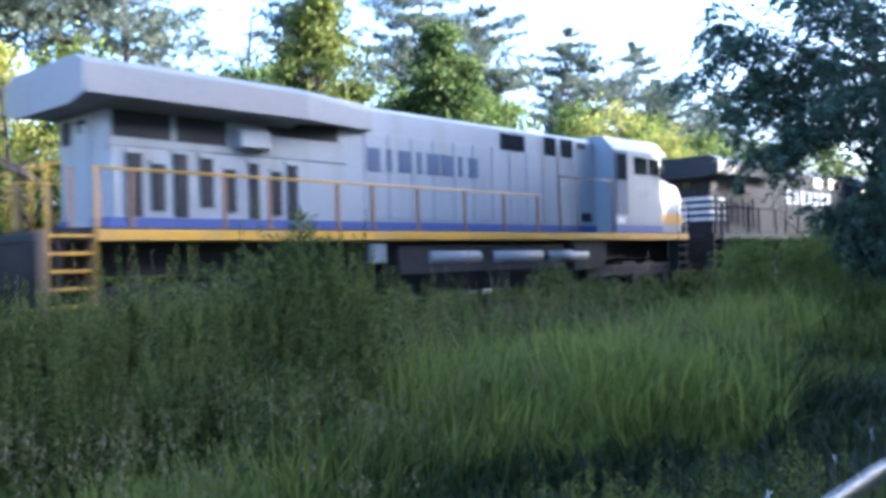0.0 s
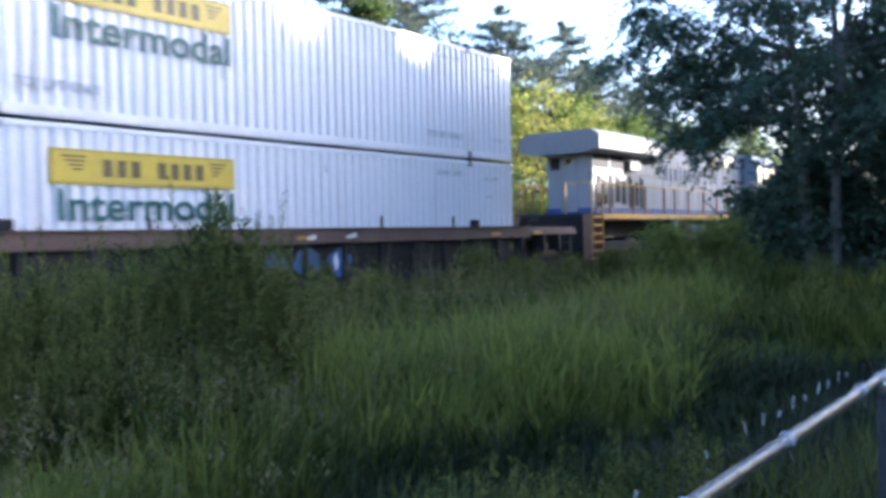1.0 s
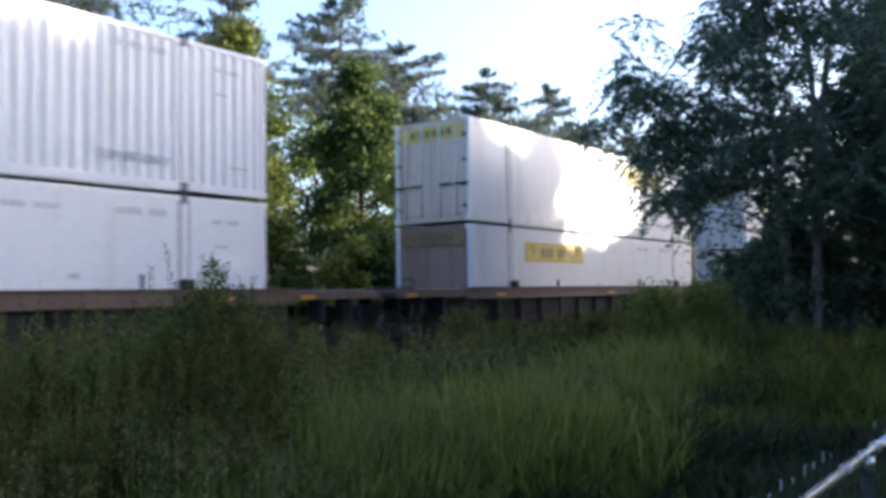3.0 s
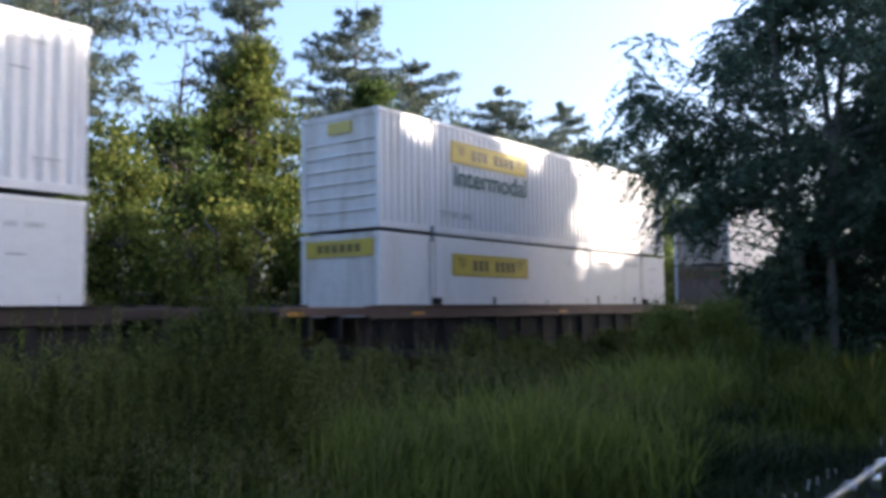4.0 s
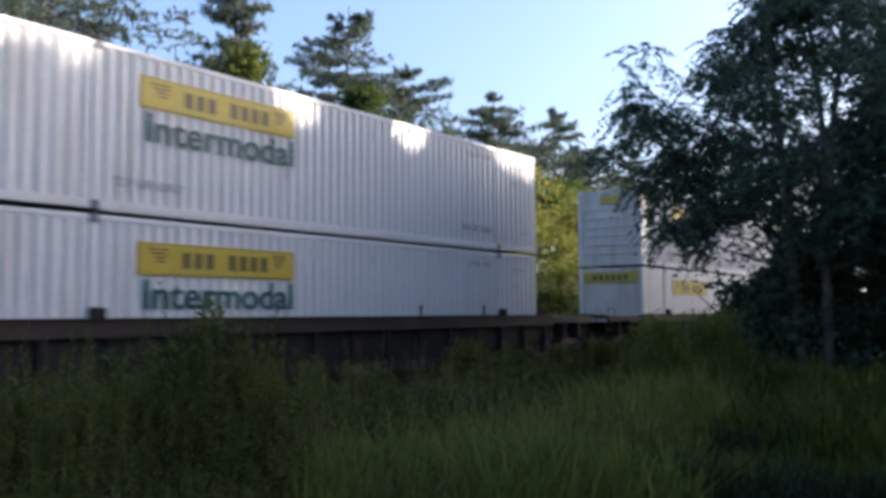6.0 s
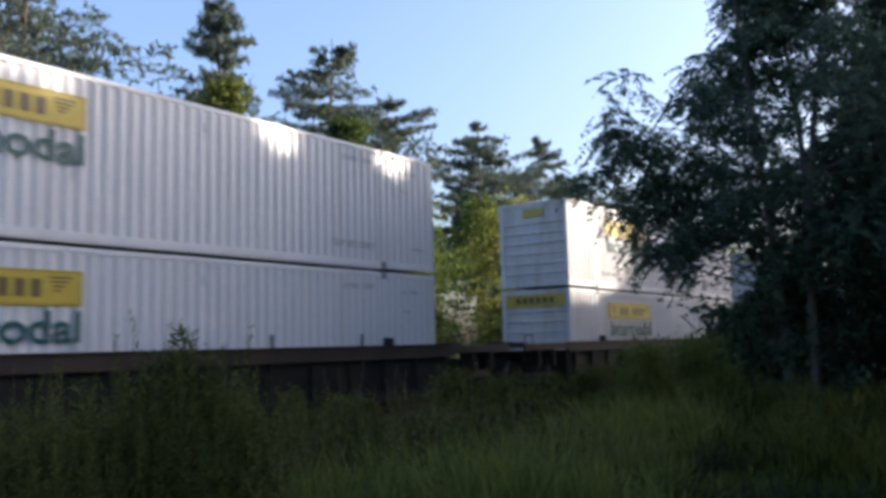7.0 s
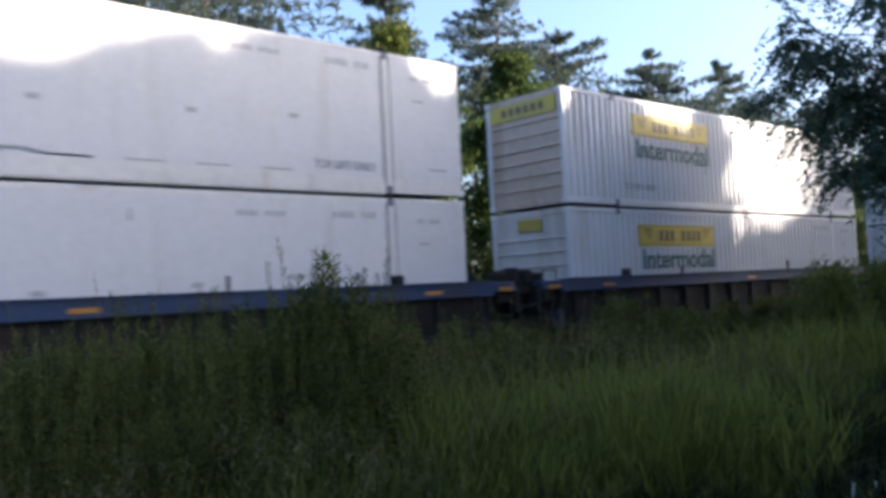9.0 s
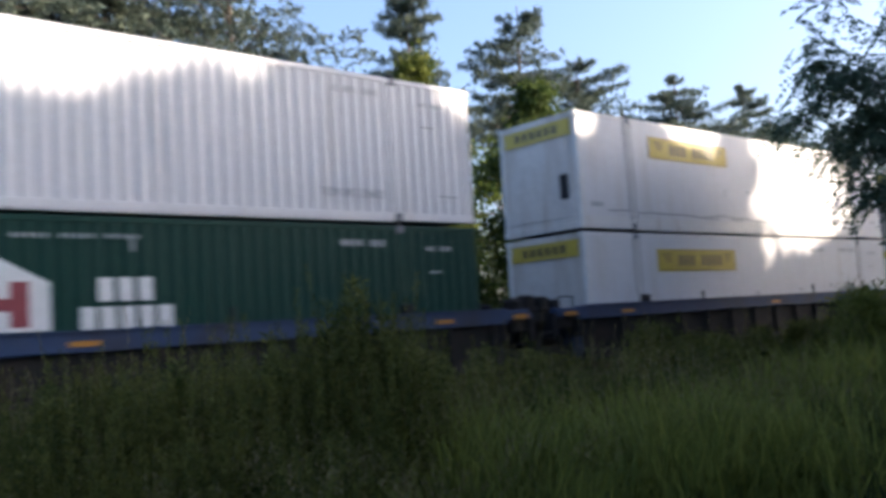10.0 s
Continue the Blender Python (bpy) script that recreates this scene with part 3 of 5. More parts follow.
# ---- well cars ----
def truck(parent, x):
    fr = boxes("truck_frame", STEEL_DARK, parent, (x - 1.25, -1.12, 0.62, x + 1.25, -0.98, 0.92), (x - 1.25, 0.98, 0.62, x + 1.25, 1.12, 0.92), (x - 0.3, -1.1, 0.5, x + 0.3, 1.1, 0.86), bevel=0.03)
    for s in (-1, 1):
        bm = bmesh.new()
        for k in (-0.16, 0, 0.16):
            tube(bm, (x + k, s * 1.05, 0.42), (x + k, s * 1.05, 0.64), 0.06, seg=8)
        part("spring", bm, STEEL_DARK, fr)
    for dx in (-0.88, 0.88):
        ax = new("wheelset")
        ax.parent = parent
        ax.matrix_basis = pose(x + dx, 0, RAIL_Z + 0.48)
        for s in (-1, 1):
            bm = bmesh.new()
            tube(bm, (0, s * 0.69, 0), (0, s * 0.83, 0), 0.46, seg=20)
            tube(bm, (0, s * 0.68, 0), (0, s * 0.705, 0), 0.49, seg=20)
            tube(bm, (0, s * 0.83, 0), (0, s * 0.86, 0), 0.12, seg=10)
            part("wheel", bm, WHEEL_STEEL, ax)
        bm = bmesh.new()
        tube(bm, (0, -1.02, 0), (0, 1.02, 0), 0.085, seg=10)
        part("axle", bm, STEEL_DARK, ax)


def well_car(label, paint, rear, front, truck_at, yellow=True, joined=False, reflectors=True):
    """A well car; the middle of its well is x = 0, and it reaches from -rear to front."""
    c = thing("well_car", label, "freight car", "well cars of the train")
    wl = HX + 0.45            # half the well
    for s in (-1, 1):
        lo, hi = (s * 1.505, s * 1.36) if s < 0 else (s * 1.36, s * 1.505)
        sill = boxes("side_sill", paint, c, (-wl - 0.15, lo, 1.49, wl + 0.15, hi, 1.81), bevel=0.018)
        boxes("sill_lip", paint, sill, (-wl, lo - 0.03 if s < 0 else hi - 0.02, 1.79, wl, lo + 0.02 if s < 0 else hi + 0.03, 1.822))
        boxes("lower_chord", WEB_DARK, c, (-wl, s * 1.42 - 0.07, 0.55, wl, s * 1.42 + 0.07, 0.75), bevel=0.012)
        boxes("web_plate", WEB_DARK, c, (-wl, s * 1.40 - 0.012, 0.72, wl, s * 1.40 + 0.012, 1.5))
        for k in range(15):
            x = -wl + 0.3 + k * (2 * wl - 0.6) / 14
            boxes("stiffener", WEB_DARK, c, (x - 0.05, s * 1.46 - 0.045, 0.74, x + 0.05, s * 1.46 + 0.045, 1.495))
        # reflectors and placards on the sill
        ry = -1.51 if s < 0 else 1.503
        for k in range(3 if reflectors else 0):
            x = -wl + 1.6 + k * (2 * wl - 3.2) / 2
            boxes("reflector", ORANGE_REFLECTOR if yellow else DECAL_WHITE, sill, (x - 0.23, ry, 1.58, x + 0.23, ry + 0.007, 1.66))
        for x in (-3.6, 2.4, 5.1):
            boxes("guide_post", STEEL_DARK, c, (x - 0.025, s * 1.45 - 0.02, 1.81, x + 0.025, s * 1.45 + 0.02, 2.02 + 0.06 * (x > 0)))
        for x in (-HX + 2.0, HX - 2.0):
            boxes("locking_bracket", STEEL_DARK, c, (x - 0.14, s * 1.42 - 0.07, 1.81, x + 0.14, s * 1.42 + 0.07, 2.0), bevel=0.03)
    for k in range(9):
        x = -wl + 0.4 + k * (2 * wl - 0.8) / 8
        boxes("cross_beam", paint, c, (x - 0.1, -1.4, 0.55, x + 0.1, 1.4, 0.68))
    for e in (-1, 1):
        half = front if e > 0 else rear
        a, b = wl + 0.1, half - 0.42
        a, b = (a, b) if e > 0 else (-b, -a)
        if b - a > 0.3:
            deck = boxes("end_deck", paint, c, (a, -1.45, 1.66, b, 1.45, 1.78), bevel=0.02)
            for s in (-1, 1):
                boxes("deck_sill", paint, deck, (a, s * 1.46 - 0.04, 1.58, b, s * 1.46 + 0.04, 1.70))
                boxes("deck_bracket", STEEL_DARK, deck, ((a + b) / 2 - 0.5, s * 1.25 - 0.2, 1.1, (a + b) / 2 - 0.38, s * 1.25 + 0.2, 1.66))
                boxes("deck_bracket", STEEL_DARK, deck, ((a + b) / 2 + 0.38, s * 1.25 - 0.2, 1.1, (a + b) / 2 + 0.5, s * 1.25 + 0.2, 1.66))
                bm = bmesh.new()
                tube(bm, (a + 0.15, s * 1.4, 1.78), (a + 0.15, s * 1.4, 2.02), 0.016, seg=6)
                tube(bm, (a + 0.15, s * 1.4, 2.02), (a + 0.6, s * 1.4, 2.02), 0.016, seg=6)
                tube(bm, (a + 0.6, s * 1.4, 2.02), (a + 0.6, s * 1.4, 1.78), 0.016, seg=6)
                part("grab_iron", bm, STEEL_DARK, deck)
            if yellow:
                boxes("reflector", ORANGE_REFLECTOR, deck, (a + 0.2, -1.507, 1.585, a + 0.62, -1.5, 1.68))
            boxes("brake_platform", STEEL_DARK, deck, ((a + b) / 2 - 0.4, -0.5, 1.78, (a + b) / 2 + 0.4, 0.5, 1.84))
        for s in (-1, 1):
            bm = bmesh.new()
            x = e * (half - 0.5)
            tube(bm, (x, s * 1.35, 0.75), (x, s * 1.35, 1.6), 0.018, seg=6)
            tube(bm, (x - e * 0.4, s * 1.35, 0.75), (x - e * 0.4, s * 1.35, 1.6), 0.018, seg=6)
            for z in (0.78, 1.05, 1.32):
                tube(bm, (x, s * 1.35, z), (x - e * 0.4, s * 1.35, z), 0.014, seg=6)
            part("ladder", bm, STEEL_DARK, c)
        boxes("draft_box", STEEL_DARK, c, (min(e * (half - 1.6), e * (half - 0.25)), -0.3, 1.0, max(e * (half - 1.6), e * (half - 0.25)), 0.3, 1.42), bevel=0.03)
        boxes("coupler", STEEL_DARK, c, (min(e * (half - 0.3), e * half), -0.13, 1.05, max(e * (half - 0.3), e * half), 0.16, 1.32), bevel=0.04)
        boxes("bulkhead", paint, c, (e * wl - 0.05, -1.38, 0.7, e * wl + 0.05, 1.38, 1.55))
    for x in truck_at:
        truck(c, x)
    if joined:
        for s in (-1, 1):
            boxes("articulation_housing", WEB_DARK, c, (-rear - 0.5, s * 0.85 - 0.4, 1.4, -rear + 0.55, s * 0.85 + 0.4, 1.86), bevel=0.1)
            for dx, w, top in ((-0.62, 0.16, 2.02), (-0.2, 0.14, 2.1), (0.22, 0.17, 2.06), (0.6, 0.13, 1.98)):
                boxes("latch_block", WEB_DARK, c, (-rear + dx - w, s * 1.1 - 0.2, 1.7, -rear + dx + w, s * 1.1 + 0.2, top), bevel=0.06)
            bm = bmesh.new()
            for k in range(8):
                u0, u1 = k / 8, (k + 1) / 8
                tube(bm, (-rear - 0.9 + 1.8 * u0, s * 1.38, 1.62 - 1.6 * u0 * (1 - u0)), (-rear - 0.9 + 1.8 * u1, s * 1.38, 1.62 - 1.6 * u1 * (1 - u1)), 0.028, seg=6)
            part("brake_hose", bm, WEB_DARK, c, "sagging black brake hose")
            boxes("side_bearing", WEB_DARK, c, (-rear - 1.0, s * 1.3 - 0.12, 1.3, -rear - 0.5, s * 1.3 + 0.12, 1.75), bevel=0.04)
            boxes("side_bearing", WEB_DARK, c, (-rear + 0.5, s * 1.3 - 0.12, 1.3, -rear + 1.0, s * 1.3 + 0.12, 1.75), bevel=0.04)
    return c


# ---- locomotives ----
def locomotive(label, hood, band, sill_mat, canopy, post_mat, stripes=False):
    """A six-axle diesel: x = 0 is the trailing coupler, the cab leads; 22.3 m long."""
    lo = thing("diesel_locomotive", label, "locomotive", "locomotives of the train")
    L0, L1 = 0.75, 21.15
    DZ = 2.20
    frame_ob = boxes("frame", sill_mat, lo, (L0 + 0.62, -1.53, 2.02, L1, 1.53, DZ), bevel=0.015)
    boxes("end_platform", BLACK_PAINT, frame_ob, (L0, -1.5, 2.03, L0 + 0.62, 1.5, DZ - 0.005), bevel=0.015, label="black end platform over the steps")
    boxes("walkway", STEEL_DARK, frame_ob, (L0 + 0.05, -1.5, DZ, L1 - 0.05, 1.5, DZ + 0.03))
    boxes("centre_sill", STEEL_DARK, frame_ob, (L0, -0.9, 1.45, L1, 0.9, 2.02))
    hy = 0.86
    # long hood
    hood_ob = boxes("hood", hood, lo, (1.85, -hy, DZ, 16.75, hy, 4.92), bevel=0.09)
    boxes("blue_band", band, hood_ob, (1.84, -hy - 0.012, DZ + 0.03, 16.72, hy + 0.012, DZ + 0.24), bevel=0.004)
    # hood door seams
    for k in range(14):
        x = 7.6 + k * 0.72
        if x < 15.8:
            for s in (-1, 1):
                boxes("hood_door", hood, hood_ob, (x, s * (hy + 0.008) - 0.012, DZ + 0.3, x + 0.66, s * (hy + 0.008) + 0.012, 4.35), bevel=0.006)
    # radiator cab: wide flared top
    rad = boxes("radiator_body", hood, lo, (1.87, -hy - 0.02, 3.62, 7.1, hy + 0.02, 4.9), bevel=0.02)
    bm = bmesh.new()
    section(bm, [(-0.95, 4.22), (-1.5, 4.33), (-1.5, 4.80), (-1.2, 4.96), (1.2, 4.96), (1.5, 4.80), (1.5, 4.33), (0.95, 4.22)], 1.2, 5.6)
    can = part("radiator_canopy", bm, canopy, lo)
    bm = bmesh.new()
    va = [(-1.5, 4.33), (-1.5, 4.80), (-1.2, 4.96), (1.2, 4.96), (1.5, 4.80), (1.5, 4.33)]
    vb = [(-0.88, 4.40), (-0.88, 4.78), (-0.8, 4.94), (0.8, 4.94), (0.88, 4.78), (0.88, 4.40)]
    fa = [bm.verts.new((5.6, y, z)) for y, z in va]
    fb = [bm.verts.new((7.9, y, z)) for y, z in vb]
    for i in range(6):
        bm.faces.new((fa[i], fa[(i + 1) % 6], fb[(i + 1) % 6], fb[i]))
    bm.faces.new(fa[::-1])
    bm.faces.new(fb)
    bmesh.ops.recalc_face_normals(bm, faces=bm.faces[:])
    part("canopy_taper", bm, canopy, can)
    bm = bmesh.new()
    for k in range(9):
        box(bm, 1.55 + k * 0.42, -0.95, 4.96, 1.85 + k * 0.42, 0.95, 4.985)
    part("radiator_shutters", bm, STEEL_DARK, can)
    for s in (-1, 1):
        yy = s * (hy + 0.026)

        def side(name, mat, x0, z0, x1, z1, parent, d=0.012):
            return boxes(name, mat, parent, (x0, yy - d, z0, x1, yy + d, z1))
        side("intake_screen", GRILLE, 1.95, 3.78, 4.15, 4.5, rad)
        side("screen_post", hood, 3.02, 3.78, 3.12, 4.5, rad, 0.02)
        side("intake_screen", GRILLE, 5.08, 4.06, 6.85, 4.5, rad)
        boxes("blower_box", hood, rad, (4.32, s * (hy + 0.12) - 0.12, 3.74, 5.02, s * (hy + 0.12) + 0.12, 4.1), bevel=0.03)
        for k, (x, x1, z0, z1) in enumerate(((2.19, 2.47, 2.45, 3.52), (2.65, 2.90, 2.56, 3.36), (3.08, 3.34, 2.45, 3.56), (3.60, 3.86, 2.64, 3.52), (4.09, 4.34, 2.57, 3.35),
                                            (4.64, 4.85, 2.45, 3.49), (5.15, 5.38, 2.53, 3.36), (5.54, 5.78, 2.45, 3.51))):
            louv = side("louvre_panel", GRILLE, x, z0, x1, z1, hood_ob)
            side("louvre_frame", hood, x - 0.05, z1, x1 + 0.05, z1 + 0.06, louv, 0.025)
            bm = bmesh.new()
            for q in range(10):
                z = z0 + 0.03 + q * (z1 - z0 - 0.08) / 9
                box(bm, x + 0.02, yy - 0.02, z, x1 - 0.02, yy + 0.02, z + 0.022)
            tagged(part("louvre_slats", bm, GRILLE, louv), kind="stuff")
        # high windows, then the inverter cabinet behind the cab
        side("hood_window", GLASS_DARK, 12.3, 4.33, 13.28, 4.74, hood_ob)
        side("hood_window", GLASS_DARK, 14.2, 4.32, 14.7, 4.82, hood_ob)
        side("hood_window", GLASS_DARK, 15.0, 4.33, 15.52, 4.82, hood_ob)
        side("hood_vent", GRILLE, 15.8, 4.62, 16.18, 4.78, hood_ob)
        side("hood_louvre", GRILLE, 15.9, 2.55, 16.4, 2.8, hood_ob)
        # plain blocks in place of the name
        if not stripes:
            step = 3.8 / 8
            for i, w in enumerate((0.36, 0.13, 0.36, 0.13, 0.38, 0.40, 0.13, 0.32)):
                cx = 7.63 + (i + 0.5) * step
                side("name_block", BLUE_MARK_AND_SHADE, cx - w / 2, 3.54, cx + w / 2, 4.03, hood_ob, 0.016)
        else:
            for i in range(7):
                side("name_block", DECAL_WHITE, 9.0 + i * 0.8, 3.5, 9.55 + i * 0.8, 4.1, hood_ob, 0.016)
    # cab
    C0, C1 = 16.7, 19.45
    bm = bmesh.new()
    section(bm, [(-1.5, DZ), (1.5, DZ), (1.5, 4.58), (1.12, 4.98), (-1.12, 4.98), (-1.5, 4.58)], C0, C1)
    cab = part("cab", bm, hood, lo)
    bm = bmesh.new()
    section(bm, [(-1.54, 4.60), (-1.14, 5.03), (1.14, 5.03), (1.54, 4.60), (1.5, 4.57), (1.11, 4.97), (-1.11, 4.97), (-1.5, 4.57)], C0 - 0.05, C1 + 0.35)
    part("cab_roof", bm, canopy if stripes else hood, cab)
    for s in (-1, 1):
        y = s * 1.505
        boxes("side_window", GLASS_DARK, cab, (17.85, y - 0.012, 3.95, 18.6, y + 0.012, 4.45))
        boxes("side_window", GLASS_DARK, cab, (18.7, y - 0.012, 3.95, 19.32, y + 0.012, 4.45))
        boxes("window_frame", hood, cab, (17.78, y - 0.018, 3.89, 19.4, y + 0.018, 3.95), bevel=0.006)
        boxes("window_hood", hood, cab, (17.78, y - 0.06, 4.46, 19.4, y + 0.06, 4.5), bevel=0.006)
        # on the pale cab the door's shade is put into its slate-blue colour
        door = boxes("cab_door", BLUE_MARK_AND_SHADE if not stripes else hood, cab, (16.74, y - 0.02, DZ + 0.55, 17.42, y + 0.02, 4.62), bevel=0.006, label="cab door with its shade painted in as blue-grey")
        boxes("door_window", GLASS_DARK, door, (16.84, y - 0.028, 3.75, 17.34, y + 0.028, 4.5))
        boxes("blue_band", band, cab, (C0, s * 1.506 - 0.01, DZ + 0.03, C1, s * 1.506 + 0.01, DZ + 0.24))
        boxes("cab_vent", DECAL_WHITE if not stripes else STEEL_DARK, cab, (15.9 + 0.9, y - 0.016, 2.5, 17.2, y + 0.016, 2.66))
        bm = bmesh.new()
        letter_bars(bm, 18.2, 18.75, 3.2, 3.45, y - 0.004 if s < 0 else y + 0.008, 3, 0.6)
        tagged(part("number_blocks", bm, DECAL_GREY, cab), kind="stuff")
        boxes("windscreen", GLASS_DARK, cab, (C1 - 0.005, s * 0.72 - 0.5, 3.95, C1 + 0.025, s * 0.72 + 0.5, 4.5))
        boxes("mirror", STEEL_DARK, cab, (C1 - 0.15, s * 1.62 - 0.08, 3.9, C1 - 0.11, s * 1.62 + 0.08, 4.25))
    # nose
    bm = bmesh.new()
    slab(bm, [(C1, DZ), (20.9, DZ), (20.95, 3.3), (20.65, 3.72), (C1, 3.92)], -1.42, 1.42)
    bmesh.ops.bevel(bm, geom=bm.edges[:], offset=0.06, segments=2, affect="EDGES")
    nose = part("nose", bm, hood, lo)
    boxes("nose_band", sill_mat, nose, (C1 + 0.03, -1.432, DZ + 0.3, 20.962, 1.432, DZ + 0.62))
    # trailing end: number plate block, stripes, lights
    if stripes:
        for k in range(4):
            boxes("end_stripe", DECAL_WHITE, hood_ob, (1.815, -hy, 2.72 + 0.24 * k, 1.855, hy, 2.84 + 0.24 * k))
            for s in (-1, 1):
                boxes("side_stripe", DECAL_WHITE, hood_ob, (1.85, s * (hy + 0.004) - 0.012, 2.72 + 0.24 * k, 3.4, s * (hy + 0.004) + 0.012, 2.84 + 0.24 * k))
    boxes("end_door", hood, hood_ob, (1.825, -0.32, DZ + 0.1, 1.855, 0.32, 4.05), bevel=0.006)
    boxes("end_light", GLASS_DARK, hood_ob, (1.82, -0.14, 3.9, 1.855, 0.14, 4.12))
    boxes("end_vent", GRILLE, hood_ob, (1.83, 0.35, 3.75, 1.855, 0.7, 4.15))
    # handrails
    for s in (-1, 1):
        y = s * 1.47
        stops = [0.95, 1.40, 1.95, 3.70, 4.66, 6.3, 7.24, 8.59, 10.15, 11.61, 12.98]
        for x in stops:
            boxes("stanchion", post_mat, frame_ob, (x - 0.03, y - 0.025, DZ, x + 0.03, y + 0.025, 3.15))
        bm = bmesh.new()
        tube(bm, (1.3, y, 3.17), (13.15, y, 3.15), 0.023, seg=8)
        part("handrail", bm, STEEL_DARK if stripes else YELLOW_PAINT, frame_ob, "black handrail" if stripes else "yellow handrail")
        bm = bmesh.new()
        tube(bm, (13.95, y, 3.68), (16.7, y, 3.7), 0.022, seg=8)
        for x in (13.98, 14.8, 16.6):
            tube(bm, (x, y, DZ), (x, y, 3.72), 0.022, seg=8)
        part("cab_handrail", bm, post_mat, frame_ob)
        for e, x0, edge in ((1, 0.55, STEEL_DARK if stripes else YELLOW_PAINT), (-1, 20.4, STEEL_DARK)):
            # corner steps with side plates
            st = boxes("step_well", WEB_DARK, lo, (x0, s * 1.2 - 0.02, 0.70, x0 + 0.8, s * 1.2 + 0.02, DZ - 0.2))
            for xx in (x0, x0 + 0.74):
                boxes("step_side", post_mat if e > 0 else STEEL_DARK, st, (xx, s * 1.36 - 0.16, 0.72, xx + 0.06, s * 1.36 + 0.16, DZ))
            for k in range(6):
                z = 0.73 + k * 0.27
                boxes("step", edge, st, (x0 + 0.05, s * 1.38 - 0.14, z, x0 + 0.76, s * 1.38 + 0.14, z + 0.045))
            bm = bmesh.new()
            for xx in (x0 + 0.02, x0 + 0.78):
                tube(bm, (xx, s * 1.52, 1.3), (xx, s * 1.52, 3.2), 0.022, seg=8)
            part("grab_rail", bm, edge, st)
    bm = bmesh.new()
    for x in (0.8, 21.1):
        for s in (-1, 1):
            tube(bm, (x, s * 0.45, DZ), (x, s * 0.45, 3.25), 0.022, seg=8)
            tube(bm, (x, s * 0.45, 3.2), (x, s * 1.45, 3.2), 0.022, seg=8)
    part("end_rail", bm, DECAL_WHITE if stripes else YELLOW_PAINT, frame_ob)
    # below the frame
    bm = bmesh.new()
    section(bm, [(-1.4, 1.9), (-1.45, 1.3), (-1.1, 0.85), (1.1, 0.85), (1.45, 1.3), (1.4, 1.9)], 8.0, 14.2)
    part("fuel_tank", bm, STEEL_DARK, lo)
    for s in (-1, 1):
        for x0, x1, z in ((8.95, 10.7, 1.64), (11.2, 13.2, 1.62), (13.45, 15.3, 1.6)):
            bm = bmesh.new()
            tube(bm, (x0, s * 1.32, z), (x1, s * 1.32, z), 0.17, seg=14)
            part("air_reservoir", bm, TANK_GREY, lo, "pale grey cylindrical air tank")
        boxes("battery_box", STEEL_DARK, lo, (14.6, s * 1.3 - 0.15, 1.2, 16.2, s * 1.3 + 0.15, 1.98), bevel=0.02)
        boxes("valve_box", TANK_GREY, lo, (7.2, s * 1.38 - 0.1, 1.55, 7.6, s * 1.38 + 0.1, 1.95), bevel=0.02)
    for x in (4.2, 18.1):
        tf = boxes("truck_frame", STEEL_DARK, lo, (x - 2.6, -1.25, 0.95, x + 2.6, -1.05, 1.3), (x - 2.6, 1.05, 0.95, x + 2.6, 1.25, 1.3), (x - 0.4, -1.1, 0.9, x + 0.4, 1.1, 1.4), bevel=0.04)
        for dx in (-1.85, 0, 1.85):
            for s in (-1, 1):
                boxes("journal_box", STEEL_DARK, tf, (x + dx - 0.2, s * 1.22 - 0.08, 0.68, x + dx + 0.2, s * 1.22 + 0.08, 1.05), bevel=0.03)
            ax = new("wheelset")
            ax.parent = lo
            ax.matrix_basis = pose(x + dx, 0, RAIL_Z + 0.53)
            for s in (-1, 1):
                bm = bmesh.new()
                tube(bm, (0, s * 0.69, 0), (0, s * 0.83, 0), 0.52, seg=22)
                tube(bm, (0, s * 0.68, 0), (0, s * 0.705, 0), 0.545, seg=22)
                part("wheel", bm, WHEEL_STEEL, ax)
            bm = bmesh.new()
            tube(bm, (0, -1.1, 0), (0, 1.1, 0), 0.1, seg=10)
            part("axle", bm, STEEL_DARK, ax)
    for e, x in ((-1, 0.0), (1, 22.3)):
        boxes("coupler", STEEL_DARK, lo, (min(x, x - e * 0.8), -0.14, 1.05, max(x, x - e * 0.8), 0.16, 1.34), bevel=0.04)
    bm = bmesh.new()
    slab(bm, [(21.05, 0.6), (21.6, 0.6), (21.3, 1.5), (21.05, 2.0)], -1.45, 1.45)
    part("pilot_plough", bm, STEEL_DARK, lo)
    boxes("end_plate", WEB_DARK, lo, (0.7, -1.5, 1.0, 0.8, 1.5, 2.02))
    return lo


# ---- the train: what runs, and where it is at the start ----
SPEED, GAIN = 19.1345, 0.00394      # metres a second, and half its slow rise
ROLLING, WHEELS = [], []      # (thing, x at 0 s, y, z), wheelsets


def run(ob, x, z=0.0):
    ROLLING.append((ob, x, TRACK_Y, z))
    ob.matrix_world = pose(x, TRACK_Y, z)
    return ob


FRONTS = [1.30, -22.21, -45.62, -69.05, -92.76, -116.22, -139.75, -159.35, -178.97]
Z_LOW, Z_HIGH = 0.70, 3.63
run(locomotive("pale grey diesel locomotive with a yellow sill stripe", HOOD_GREY, BLUE_BAND, YELLOW_PAINT, ROOF_GREY, RAIL_POST), 4.97)
run(locomotive("black diesel locomotive with white end stripes", BLACK_PAINT, BLACK_PAINT, BLACK_PAINT, BLACK_PAINT, STEEL_DARK, stripes=True), 27.3)
corr_big = container("white corrugated container with yellow panel and green lettering", WHITE, "corr", 2.8)
